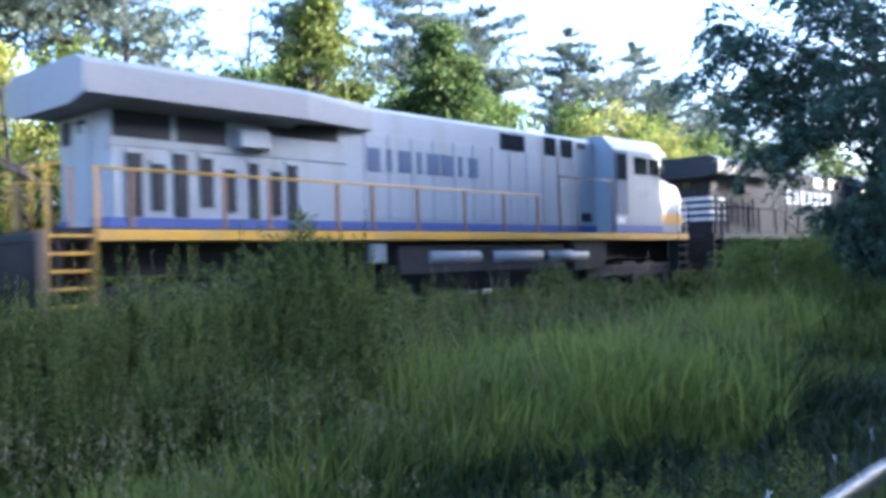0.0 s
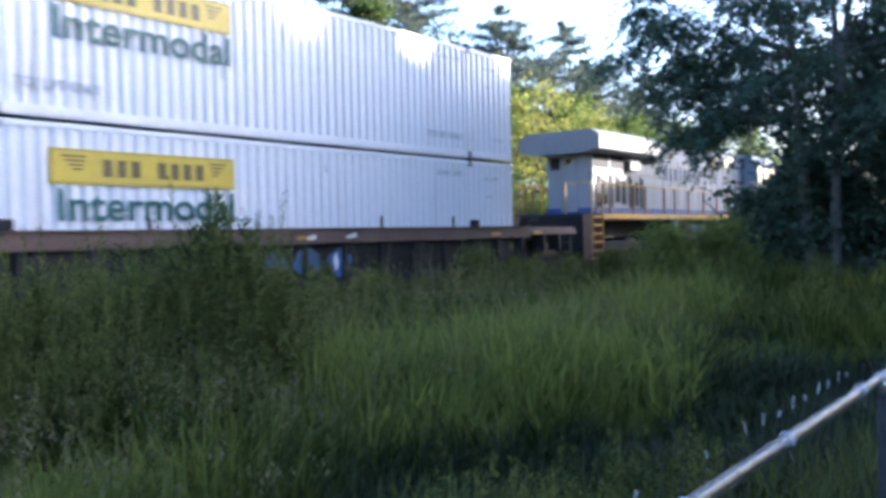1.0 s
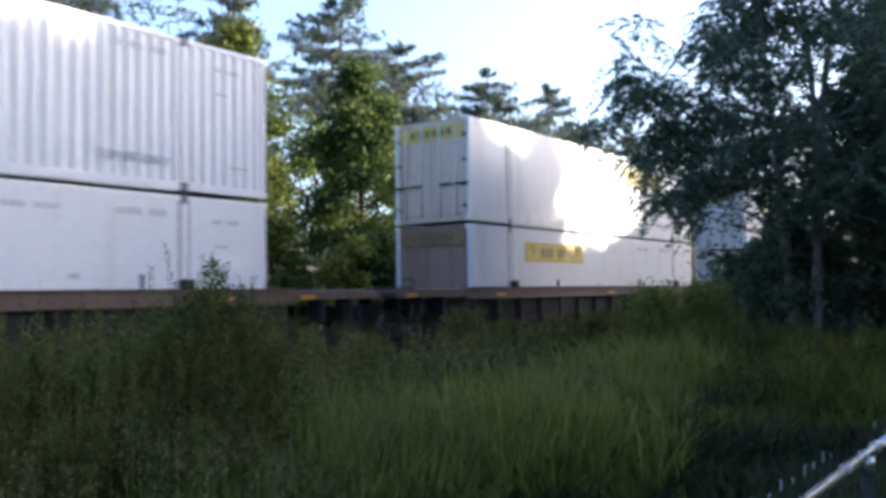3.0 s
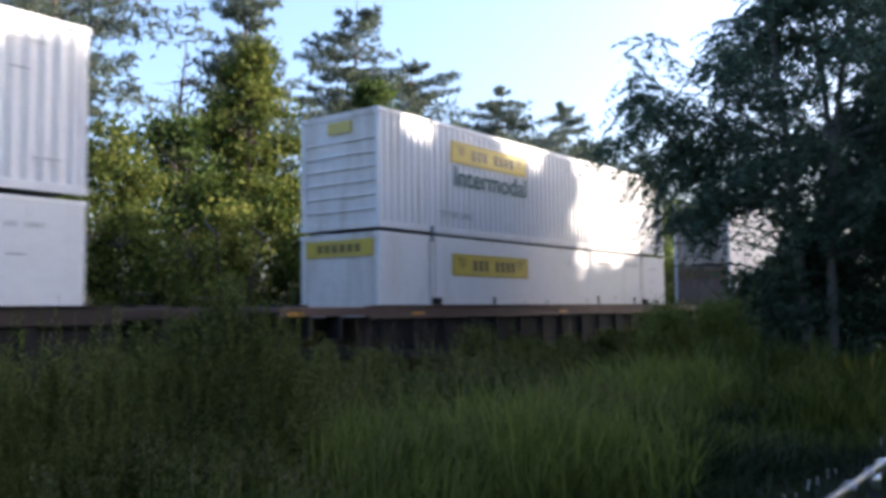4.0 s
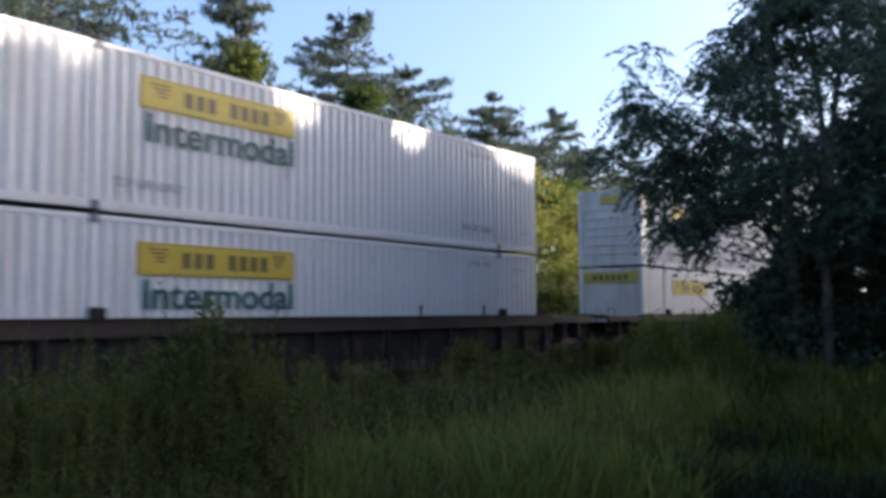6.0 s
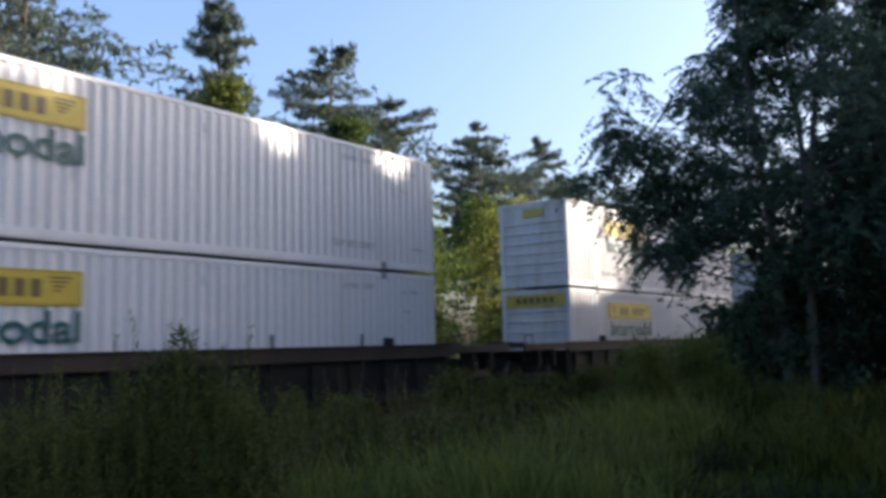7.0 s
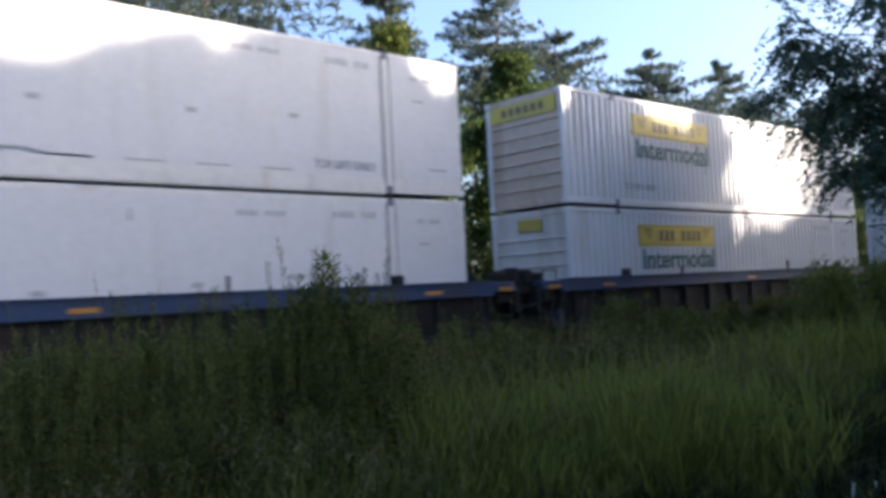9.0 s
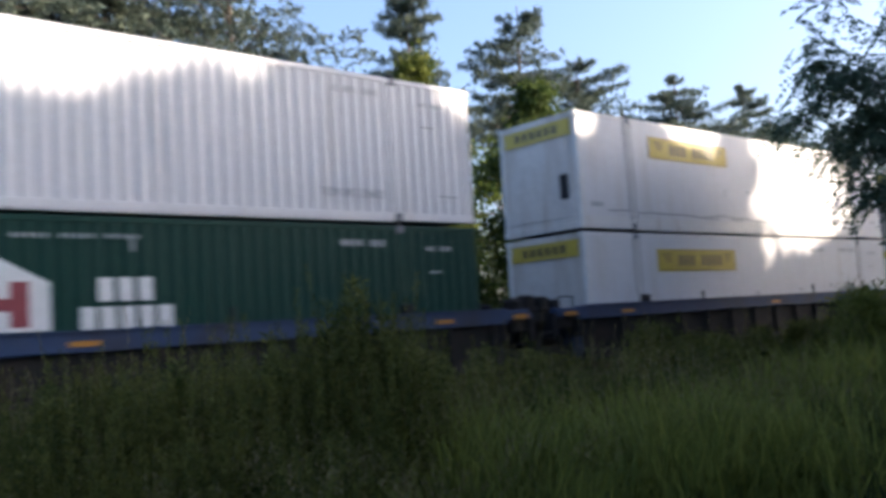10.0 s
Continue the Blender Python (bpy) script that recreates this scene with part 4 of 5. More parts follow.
corr_low = container("white corrugated container with a yellow band on its end", WHITE, "corr", 2.8, tag="band")
corr_worn = container("white corrugated container with a rust-stained ribbed end", WHITE, "corr", 2.8, tag="band", old_end=WHITE_OLD)
smooth_door = container("smooth white container with rod-locked end doors", WHITE, "smooth", 9.65, False, "doors", "band", old_end=WHITE_OLD, frame_paint=FRAME_GREY)
smooth_rust = container("smooth white container with a rusty end", WHITE, "smooth", 2.8, False, "plain", "band", old_end=RUST_END)
smooth = container("smooth white container with a yellow logo panel", WHITE, "smooth", 2.8, False, "plain", "band", frame_paint=FRAME_GREY)
smooth_scraped = container("smooth white container with a dark scrape along its side", WHITE, "smooth", 2.8, False, "plain", "band", frame_paint=FRAME_GREY, extra="scratch")
plain_corr = container("plain white corrugated container", WHITE, "corr", None, tag="none")
green_corr = container("dark green corrugated container with a white house badge", GREEN_PAINT, "corr", None, tag="none", end="plain", extra="house")
used = set()


def stack(i, low, high):
    x = FRONTS[i] - HX
    for c, z in ((low, Z_LOW), (high, Z_HIGH)):
        if c in used:
            c = copy_thing(c, pose(0, 0, 0))
        used.add(c)
        run(c, x, z)


stack(0, corr_big, corr_big)
stack(1, smooth_rust, smooth_door)
stack(2, smooth, corr_big)
stack(3, smooth, corr_big)
stack(4, corr_low, corr_big)
stack(5, corr_big, corr_low)
stack(6, corr_big, corr_worn)
stack(7, smooth, smooth_scraped)
stack(8, green_corr, plain_corr)

brown = well_car("brown steel well car carrying two stacked containers", RUST_SILL, 11.72, 11.72, (-9.97, 9.97))
dark = well_car("blackened brown steel well car carrying two stacked containers", DARK_SILL, 11.72, 11.72, (-9.97, 9.97), yellow=False, reflectors=False)
blue_lead = well_car("faded blue steel well car, first of an articulated set", BLUE_SILL, 9.80, 11.78, (-9.80, 10.0), joined=True)
blue_next = well_car("faded blue steel well car joined to the one ahead", BLUE_SILL, 9.80, 9.80, (-9.80,), joined=True)
for i, fx in enumerate(FRONTS):
    src = brown if i < 3 else dark if i < 6 else blue_lead if i == 6 else blue_next
    if src in used:
        src = copy_thing(src, pose(0, 0, 0))
    used.add(src)
    run(src, fx - HX)
# faded sprayed paint on the leading car, shapeless by now
for x0, x1, z0, z1, mat in ((-1.15, -0.42, 0.80, 1.36, SPRAY_BLUE), (-0.3, 0.52, 0.76, 1.44, SPRAY_BLUE), (0.66, 1.44, 0.76, 1.42, SPRAY_BLUE), (0.86, 1.02, 0.9, 1.3, DECAL_WHITE)):
    bm = bmesh.new()
    w, h = x1 - x0, z1 - z0
    y = -1.418 if mat == SPRAY_BLUE else -1.424
    slab(bm, [(x0 + w * (0.5 + (0.46 + 0.05 * math.sin(5 * a + x0 * 9)) * math.cos(a)), z0 + h * (0.5 + (0.45 + 0.05 * math.cos(4 * a + x0)) * math.sin(a))) for a in (2 * math.pi * k / 18 for k in range(18))], y, y + 0.006)
    part("sprayed_patch", bm, mat, brown, "faded blue sprayed paint" if mat == SPRAY_BLUE else "white sprayed paint")
for x0, x1, z in ((0.0, 0.28, 1.6), (1.15, 1.5, 1.62)):
    bm = bmesh.new()
    slab(bm, [(x0, z), (x0 + 0.1, z - 0.03), (x1, z), (x1 - 0.03, z + 0.1), (x0 + 0.12, z + 0.04)], -1.513, -1.507)
    part("sprayed_patch", bm, DECAL_WHITE, brown, "white sprayed paint")
for root in [o for o, *_ in ROLLING]:
    for ch in root.children:
        if ch.name.startswith("wheelset"):
            WHEELS.append((ch, 0.53 if root.name.startswith("diesel") else 0.48))

# ---- plants ----
SUN_H = Vector((math.cos(radians(SUN_AZ)), math.sin(radians(SUN_AZ))))


def sun_gap(p):
    """True for the gaps between the crowns through which the low sun reaches the passing train."""
    s = (13.25 - p[:, 1]) / -SUN_H.y
    x = p[:, 0] - SUN_H.x * s + 0.3 * np.sin(p[:, 2] * 3.1 + p[:, 1]) 
    z = p[:, 2] - s * math.tan(radians(SUN_EL)) + 0.3 * np.sin(p[:, 0] * 2.7) * np.sin(p[:, 1] * 2.1 + 1)
    g = (x > 23.9) & (x < 30.5) & (z > 2.6 + 0.25 * np.abs(x - 25.5))
    g |= (z > 4.75 + 0.30 * (x - 3.0) + 0.25 * np.sin(x * 2.3)) & (x < 9.0) & (x > -4)
    g |= ((x - 12.5) / 1.05) ** 2 + ((z - 6.5) / 0.7) ** 2 < 1
    g |= ((x - 16.2) / 1.05) ** 2 + ((z - 6.45) / 0.95) ** 2 < 1
    g |= ((x - 21.2) / 1.8) ** 2 + ((z - 6.55) / 1.0) ** 2 < 1
    return g & (p[:, 1] < 13.0)


def low_hole(p):
    """A thin place low in the dark trees, through which the sunlit far side shows."""
    d = np.array([0.9495, 0.3053, 0.0724])
    d /= np.linalg.norm(d)
    q = p - np.array([20.72, 6.68, 3.25])
    return np.linalg.norm(q - (q @ d)[:, None] * d, axis=1) < 0.88 + 0.18 * np.sin(9 * p[:, 2] + 5 * p[:, 0])


def leaf_mesh(name, centres, size, mat, rng, aspect=0.55, droop=0.3, axis=None, gaps=False):
    """One pointed, slightly folded leaf at each centre."""
    c = np.asarray(centres, dtype=np.float64)
    if gaps:
        c = c[~sun_gap(c)]
    n = len(c)
    d = rng.normal(size=(n, 3)) if axis is None else np.asarray(axis) + 0.25 * rng.normal(size=(n, 3))
    d[:, 2] -= droop
    d /= np.linalg.norm(d, axis=1)[:, None]
    s = np.cross(d, rng.normal(size=(n, 3)))
    s /= np.linalg.norm(s, axis=1)[:, None]
    up = np.cross(s, d)
    ln = (size * rng.uniform(0.65, 1.25, n))[:, None]
    w = ln * aspect * 0.5
    v = np.stack([c - d * ln * 0.5, c + s * w - d * ln * 0.08 + up * w * 0.3, c + d * ln * 0.5, c - s * w - d * ln * 0.08 + up * w * 0.3], 1).reshape(-1, 3)
    f = np.arange(4 * n).reshape(n, 4)
    return raw_mesh(name, v, f, mat)


def limb(bm, a, b, r0, r1, rng, bend=0.12, steps=4, seg=7):
    """A bent, tapered branch. Returns the points along it."""
    a, b = Vector(a), Vector(b)
    ln = (b - a).length
    off = Vector(rng.normal(size=3)) * bend * ln
    pts = []
    for i in range(steps + 1):
        u = i / steps
        pts.append(a.lerp(b, u) + off * (u * (1 - u) * 2))
    for i in range(steps):
        u0, u1 = i / steps, (i + 1) / steps
        tube(bm, pts[i], pts[i + 1], r0 + (r1 - r0) * u0, r0 + (r1 - r0) * u1, seg=seg, caps=(i == steps - 1))
    return pts


def broad_tree(seed, x, y, height, radius, low, leaves, leaf, mat, label, name="tree", clumps=90, profile=None, trunks=1, gaps=False, bark=None, squash=1.0, offset=(0, 0), aspect=0.55):
    """A deciduous tree or bush: forked trunk, limbs that reach the clumps, and a crown of single leaves."""
    rng = np.random.default_rng(seed)
    z0 = ground_z(x, y)
    root = thing(name, label, "bush" if name == "bush" else "tree", m=pose(x, y, z0))
    prof = profile or (lambda u: math.sin(math.pi * min(1.0, 0.12 + 0.86 * u)) ** 0.65)
    cs = []
    while len(cs) < clumps:
        u = rng.uniform()
        a = rng.uniform(0, 2 * math.pi)
        wob = 0.78 + 0.32 * noise.noise((math.cos(a) * 1.6 + seed, math.sin(a) * 1.6, u * 4.0))
        rr = radius * prof(u) * wob * math.sqrt(rng.uniform(0.12, 1.0))
        cs.append((offset[0] * u + rr * math.cos(a), offset[1] * u + rr * math.sin(a) * squash, low + u * (height - low)))
    cs = np.array(cs)
    bm = bmesh.new()
    tops = []
    slim = 1.0 if height > 2.8 else 0.16
    for k in range(trunks):
        sx, sy = (0, 0) if trunks == 1 else rng.normal(size=2) * 0.3
        top = Vector((sx * 3 + offset[0] * 0.6, sy * 3 + offset[1] * 0.6, height * 0.8))
        r = (0.05 + 0.013 * height) * slim / (1 if trunks == 1 else 1.5)
        pts = limb(bm, (sx * 0.1, sy * 0.1, -0.2), top, r, r * 0.25, rng, 0.06, 7, 9)
        tops += pts[2:]
    for c in cs[:: max(1, len(cs) // 45)]:
        if gaps and sun_gap(np.array([[x + c[0], y + c[1], z0 + c[2]]]))[0]:
            continue
        t = min(tops, key=lambda q: (Vector(c) - q).length + 1.5 * max(0, q.z - c[2]))
        limb(bm, t, c, (0.035 + 0.002 * height) * slim, 0.008 * slim, rng, 0.15, 3, 5)
    part("trunk", bm, bark or BARK, root)
    per = leaves // clumps
    sizes = rng.uniform(0.55, 1.2, clumps) * radius * 0.16
    pts = np.repeat(cs, per, 0) + rng.normal(size=(clumps * per, 3)) * np.repeat(sizes, per)[:, None] * np.array([1, 1, 0.7])
    pts[:, 2] = np.maximum(pts[:, 2], 0.08)
    if gaps:
        wp = pts + np.array([x, y, z0])
        keep = ~sun_gap(wp) & (wp[:, 1] < 12.4) & ~low_hole(wp)
        pts = pts[keep]
    ob = new("crown", leaf_mesh("crown", pts, leaf, mat, rng, aspect))
    ob.parent = root
    return root


def pine(seed, x, y, height, bare=0.4, width=3.2, mat=None, density=1.0, label="tall dark green pine with a bare lower trunk"):
    rng = np.random.default_rng(seed)
    root = thing("pine_tree", label, "tree", m=pose(x, y, ground_z(x, y)))
    bm = bmesh.new()
    lean = rng.normal(size=2) * 0.25
    r = 0.06 + 0.009 * height
    trunk_pts = limb(bm, (0, 0, -0.2), (lean[0], lean[1], height), r, 0.03, rng, 0.012, 8, 9)

    def on_trunk(z):
        u = z / height
        return Vector((lean[0] * u, lean[1] * u, z))
    cen, axs = [], []
    z = height * bare
    while z < height * 0.985:
        u = (z - height * bare) / (height * (1 - bare))
        reach = width * (0.75 + 0.25 * math.sin(5 * u + seed)) * min(1.0, (1 - u) * 1.55) ** 0.85 + 0.15
        for k in range(rng.integers(5, 8)):
            a = rng.uniform(0, 2 * math.pi)
            ln = reach * rng.uniform(0.5, 1.4)
            rise = ln * rng.uniform(-0.16, 0.26) + 0.12 * u * ln
            tip = on_trunk(z) + Vector((ln * math.cos(a), ln * math.sin(a), rise))
            limb(bm, on_trunk(z), tip, 0.03 + 0.012 * (1 - u), 0.008, rng, 0.1, 3, 5)
            side = Vector((-math.sin(a), math.cos(a), 0))
            n_tuft = int((4 + ln * 10) * density)
            for q in range(n_tuft):
                # sprays fan out from the branch and lift or hang a little at their ends
                v = rng.uniform(0.22, 1.05)
                fan = rng.normal() * 0.19 * ln * (0.35 + 0.65 * math.sin(math.pi * min(v, 1.0)))
                base = on_trunk(z).lerp(tip, v) + side * fan + Vector((0, 0, rng.normal() * 0.09 - 0.10 * abs(fan)))
                m = 7
                dirs = rng.normal(size=(m, 3)) * 0.7 + np.array([math.cos(a) * 0.5 - math.sin(a) * fan, math.sin(a) * 0.5 + math.cos(a) * fan, 0.3])
                dirs /= np.linalg.norm(dirs, axis=1)[:, None]
                cen.append(np.array(base) + dirs * 0.15)
                axs.append(dirs)
        z += rng.uniform(0.45, 0.8)
    for k in range(5):
        zz = height * bare * rng.uniform(0.5, 1.0)
        a = rng.uniform(0, 2 * math.pi)
        limb(bm, on_trunk(zz), on_trunk(zz) + Vector((math.cos(a) * 1.1, math.sin(a) * 1.1, 0.1)), 0.025, 0.006, rng, 0.1, 3, 5)
    part("trunk", bm, PINE_BARK, root)
    ob = new("needles", leaf_mesh("needles", np.concatenate(cen), 0.40, mat or LEAF_NEEDLE, rng, 0.17, 0.0, np.concatenate(axs)))
    ob.parent = root
    return root


def dead_tree(seed, x, y, height):
    rng = np.random.default_rng(seed)
    root = thing("dead_tree", "thin bare dead tree with fine twigs", "tree", m=pose(x, y, 0))
    bm = bmesh.new()
    pts = limb(bm, (0, 0, -0.2), (0.9, 0, height), 0.16, 0.03, rng, 0.05, 8, 7)
    for k in range(26):
        u = rng.uniform(0.5, 0.97)
        a = rng.uniform(0, 2 * math.pi)
        b = Vector((0.9 * u, 0, height * u))
        ln = (1.15 - u) * 4.4 * rng.uniform(0.5, 1)
        tip = b + Vector((math.cos(a) * ln, math.sin(a) * ln, ln * rng.uniform(0.2, 0.7)))
        limb(bm, b, tip, 0.05, 0.018, rng, 0.16, 4, 5)
        for q in range(3):
            v = rng.uniform(0.4, 0.9)
            c = b.lerp(tip, v)
            limb(bm, c, c + Vector(rng.normal(size=3)) * 0.5, 0.022, 0.012, rng, 0.14, 2, 4)
    part("trunk", bm, BARK, root)


# far side of the track: pines against the sky
for seed, x, y, h, bare, w in ((1, 18.6, 35, 21.5, 0.5, 4.2), (2, 29.6, 36, 20.9, 0.38, 4.4), (3, 37.4, 36, 20.4, 0.45, 5.2), (4, 43.8, 36, 18.2, 0.55, 4.0),
                               (5, 54.4, 36, 18.7, 0.45, 4.2), (6, 64.5, 36, 19.6, 0.4, 5.5), (7, 60.0, 40, 17.0, 0.4, 4.2), (8, 33.0, 41, 17.0, 0.4, 4.0),
                               (9, 15.0, 38, 20.0, 0.58, 4.2), (10, 11.5, 36, 21.0, 0.6, 4.0), (15, 16.9, 37, 19.0, 0.66, 3.2), (16, 13.2, 35, 18.0, 0.66, 3.0), (17, 9.6, 38, 19.0, 0.62, 3.4), (11, 72.0, 38, 17.5, 0.35, 4.5), (12, 80.0, 36, 18.0, 0.35, 4.5),
                               (13, 7.5, 34, 19.0, 0.55, 3.8), (14, 22.5, 40, 13.5, 0.5, 3.0)):
    pine(seed, x, y, h, bare, w * 1.1, density=0.85 if x < 24 else 1.2)
dead_tree(21, 25.2, 36, 15.0)
dead_tree(22, 26.4, 38, 14.0)

# broad-leaved trees and bushes close behind the track
GREEN_TREE = "leafy green deciduous tree beside the track"
BUSH = "dense sunlit yellow-green bush beside the track"
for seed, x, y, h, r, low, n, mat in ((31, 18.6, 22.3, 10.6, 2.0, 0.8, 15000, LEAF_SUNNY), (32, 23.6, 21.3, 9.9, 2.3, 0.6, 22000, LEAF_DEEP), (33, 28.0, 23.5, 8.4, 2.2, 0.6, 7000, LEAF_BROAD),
                                      (34, 21.0, 19.3, 3.4, 1.3, 0.2, 3000, LEAF_SUN_TINTED), (35, 25.6, 19.6, 3.2, 1.6, 0.2, 3500, LEAF_SUN_TINTED), (36, 31.5, 24.5, 8.6, 2.6, 0.5, 7000, LEAF_BROAD),
                                      (37, 38.0, 23.0, 9.0, 3.0, 0.5, 8000, LEAF_SUN_TINTED), (38, 44.5, 23.5, 8.4, 3.0, 0.5, 7000, LEAF_SUN_TINTED), (39, 52.0, 24.5, 8.8, 3.4, 0.5, 7000, LEAF_BROAD),
                                      (40, 60.0, 23.0, 8.0, 3.4, 0.3, 6000, LEAF_SUNNY), (41, 69.0, 22.0, 8.5, 3.6, 0.3, 6000, LEAF_BROAD), (42, 34.0, 20.2, 3.5, 2.0, 0.1, 3000, LEAF_SUN_TINTED),
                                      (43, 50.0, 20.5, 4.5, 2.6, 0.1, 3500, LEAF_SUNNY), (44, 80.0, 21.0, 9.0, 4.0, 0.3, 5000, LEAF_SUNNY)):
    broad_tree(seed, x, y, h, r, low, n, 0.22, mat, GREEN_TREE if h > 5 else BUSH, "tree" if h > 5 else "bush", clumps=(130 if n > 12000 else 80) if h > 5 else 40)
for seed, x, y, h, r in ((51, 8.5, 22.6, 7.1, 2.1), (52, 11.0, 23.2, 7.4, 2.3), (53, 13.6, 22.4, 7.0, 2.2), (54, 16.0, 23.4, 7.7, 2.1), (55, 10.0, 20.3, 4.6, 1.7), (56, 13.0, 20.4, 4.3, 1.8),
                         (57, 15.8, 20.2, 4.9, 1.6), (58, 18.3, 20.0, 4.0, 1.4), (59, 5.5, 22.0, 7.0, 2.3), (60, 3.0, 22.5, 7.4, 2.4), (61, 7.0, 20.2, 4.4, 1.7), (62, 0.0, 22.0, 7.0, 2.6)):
    # the brighter bushes lie in the train's shadow; their leaf colour carries sunlight
    broad_tree(seed, x, y, h, r, 0.25, 9500 if h > 6 else 6000, 0.17, LEAF_SUN_TINTED if seed in (51, 55, 57, 59, 60, 61) else LEAF_SUNNY if seed % 3 else LEAF_DEEP, BUSH, "bush", clumps=95, trunks=3)
# a wood edge further back
for seed, x, y, h, r in ((71, 22, 30, 9.5, 3.2), (72, 30, 30, 10, 3.2), (73, 38, 31, 10, 3.5), (74, 47, 31, 11, 3.6), (75, 56, 31, 11, 3.8), (76, 66, 31, 11, 4.0), (77, 76, 31, 11, 4.5), (78, 14, 30, 9.0, 3.2), (79, 6, 30, 9, 3.2), (80, 90, 30, 12, 5)):
    broad_tree(seed, x, y, h, r, 0.5, 5500, 0.32, LEAF_BROAD, "leafy tree at the edge of the wood", clumps=60)


# the dark tree between the fence and the train
def right_profile(u):
    pts = ((0, 0.5), (0.2, 0.72), (0.38, 0.95), (0.47, 0.88), (0.56, 0.42), (0.75, 0.2), (1.0, 0.06))
    for (a, ra), (b, rb) in zip(pts, pts[1:]):
        if u <= b:
            return ra + (rb - ra) * (u - a) / (b - a)
    return 0.15


def compound_tree(seed, x, y, height, radius, low, fronds, label, trunks=3, reach=()):
    """A tree with feathery compound leaves that hang at the ends of its twigs."""
    rng = np.random.default_rng(seed)
    root = thing("tree", label, "tree", m=pose(x, y, ground_z(x, y)))
    bm = bmesh.new()
    stems = []
    for k in range(trunks):
        a = 2.1 * k + 0.4
        top = Vector((math.cos(a) * radius * 0.28, math.sin(a) * radius * 0.28, height * rng.uniform(0.75, 0.92)))
        stems += limb(bm, (math.cos(a) * 0.35, math.sin(a) * 0.35, -0.2), top, 0.15, 0.04, rng, 0.08, 8, 9)[1:]
    cen, axs = [], []
    clumps = fronds // 18
    for i in range(clumps):
        u = rng.uniform()
        a = rng.uniform(0, 2 * math.pi)
        wob = 0.92 + 0.3 * noise.noise((math.cos(a) * 2 + seed, math.sin(a) * 2, u * 5))
        rr = radius * right_profile(u) * wob * math.sqrt(rng.uniform(0.1, 1))
        c = Vector((rr * math.cos(a), rr * math.sin(a), low + u * (height - low)))
        if reach and i < 44:
            v = rng.uniform(0.45, 1.08)
            n3 = rng.normal(size=3)
            bx, by, bz, b0 = reach[i % len(reach)]
            c = Vector((bx * v + 0.45 * n3[0], by * v + 0.3 * n3[1], b0 + (bz - b0) * v + 0.3 * n3[2]))
        if i % 3 == 0 and not sun_gap(np.array([[x + c.x, y + c.y, c.z]]))[0]:
            t = min(stems, key=lambda q: (c - q).length + 1.5 * max(0, q.z - c.z))
            limb(bm, t, c, 0.04, 0.008, rng, 0.14, 4, 5)
        # an umbrella of long drooping fronds at the end of the twig, each with its pairs of leaflets
        for k in range(14):
            b = np.array(c) + rng.normal(size=3) * np.array([0.16, 0.16, 0.14])
            fa = 2 * math.pi * k / 7 + rng.uniform(-0.35, 0.35)
            rise = rng.uniform(-0.35, 0.65)
            out = np.array([math.cos(fa), math.sin(fa), rise])
            sidev = np.array([-math.sin(fa), math.cos(fa), 0])
            ln = rng.uniform(0.6, 1.0)
            for q in range(9):
                v = 0.12 + 0.88 * q / 8
                mid = b + out * ln * v + np.array([0, 0, -0.75 * ln * v * v])
                for s in (-1, 1):
                    d = sidev * s * 0.75 + out * 0.45 + np.array([0, 0, -0.45])
                    cen.append(mid + d * 0.075)
                    axs.append(d)
    part("trunk", bm, TRUNK_GREY, root)
    cen, axs = np.array(cen), np.array(axs)
    wp = cen + np.array([x, y, 0])
    keep = ~sun_gap(wp) & (wp[:, 1] < 12.3) & ~(low_hole(wp) & (rng.uniform(size=len(wp)) < 0.9))
    cell = np.floor(cen / 0.5).astype(int)
    near = {}
    for i in np.nonzero(keep)[0]:
        q = tuple(cell[i])
        near[q] = near.get(q, 0) + 1
    full = {q: sum(near.get((q[0] + a, q[1] + b, q[2] + e), 0) for a in (-1, 0, 1) for b in (-1, 0, 1) for e in (-1, 0, 1)) for q in near}
    keep &= np.array([full.get(tuple(q), 0) > 90 for q in cell])      # no loose wisps off the twigs
    ob = new("crown", leaf_mesh("crown", cen[keep], 0.18, LEAF_DARK, rng, 0.36, 0.0, axs[keep]))
    ob.parent = root
    return root


compound_tree(91, 24.0, 6.0, 13.8, 5.6, 3.3, 8300, "dark shaded tree with feathery compound leaves", 4, ((-1.2, 4.6, 7.3, 5.5), (-1.3, 5.3, 7.0, 5.2), (-1.1, 4.9, 5.9, 4.6), (-1.0, 4.0, 4.4, 4.2)))
compound_tree(92, 27.5, 3.6, 12.5, 5.0, 2.0, 5600, "dark shaded tree with several thin trunks", 3)
broad_tree(93, 24.6, 6.7, 3.1, 2.4, 0.1, 9500, 0.2, LEAF_DARK, "low dark shaded bush under the trees", "bush", 60, trunks=3, gaps=True)
broad_tree(94, 28.5, 7.5, 3.4, 2.8, 0.1, 12000, 0.2, LEAF_DARK, "low dark shaded bush under the trees", "bush", 50, trunks=3, gaps=True)
broad_tree(95, 31.0, 4.0, 4.0, 3.0, 0.1, 14000, 0.22, LEAF_DARK, "low dark shaded bush under the trees", "bush", 50, trunks=3, gaps=True)
broad_tree(96, 37.0, 6.0, 10.0, 4.0, 0.8, 8000, 0.25, LEAF_DARK, "dark leafy tree beside the track", clumps=80, gaps=True)

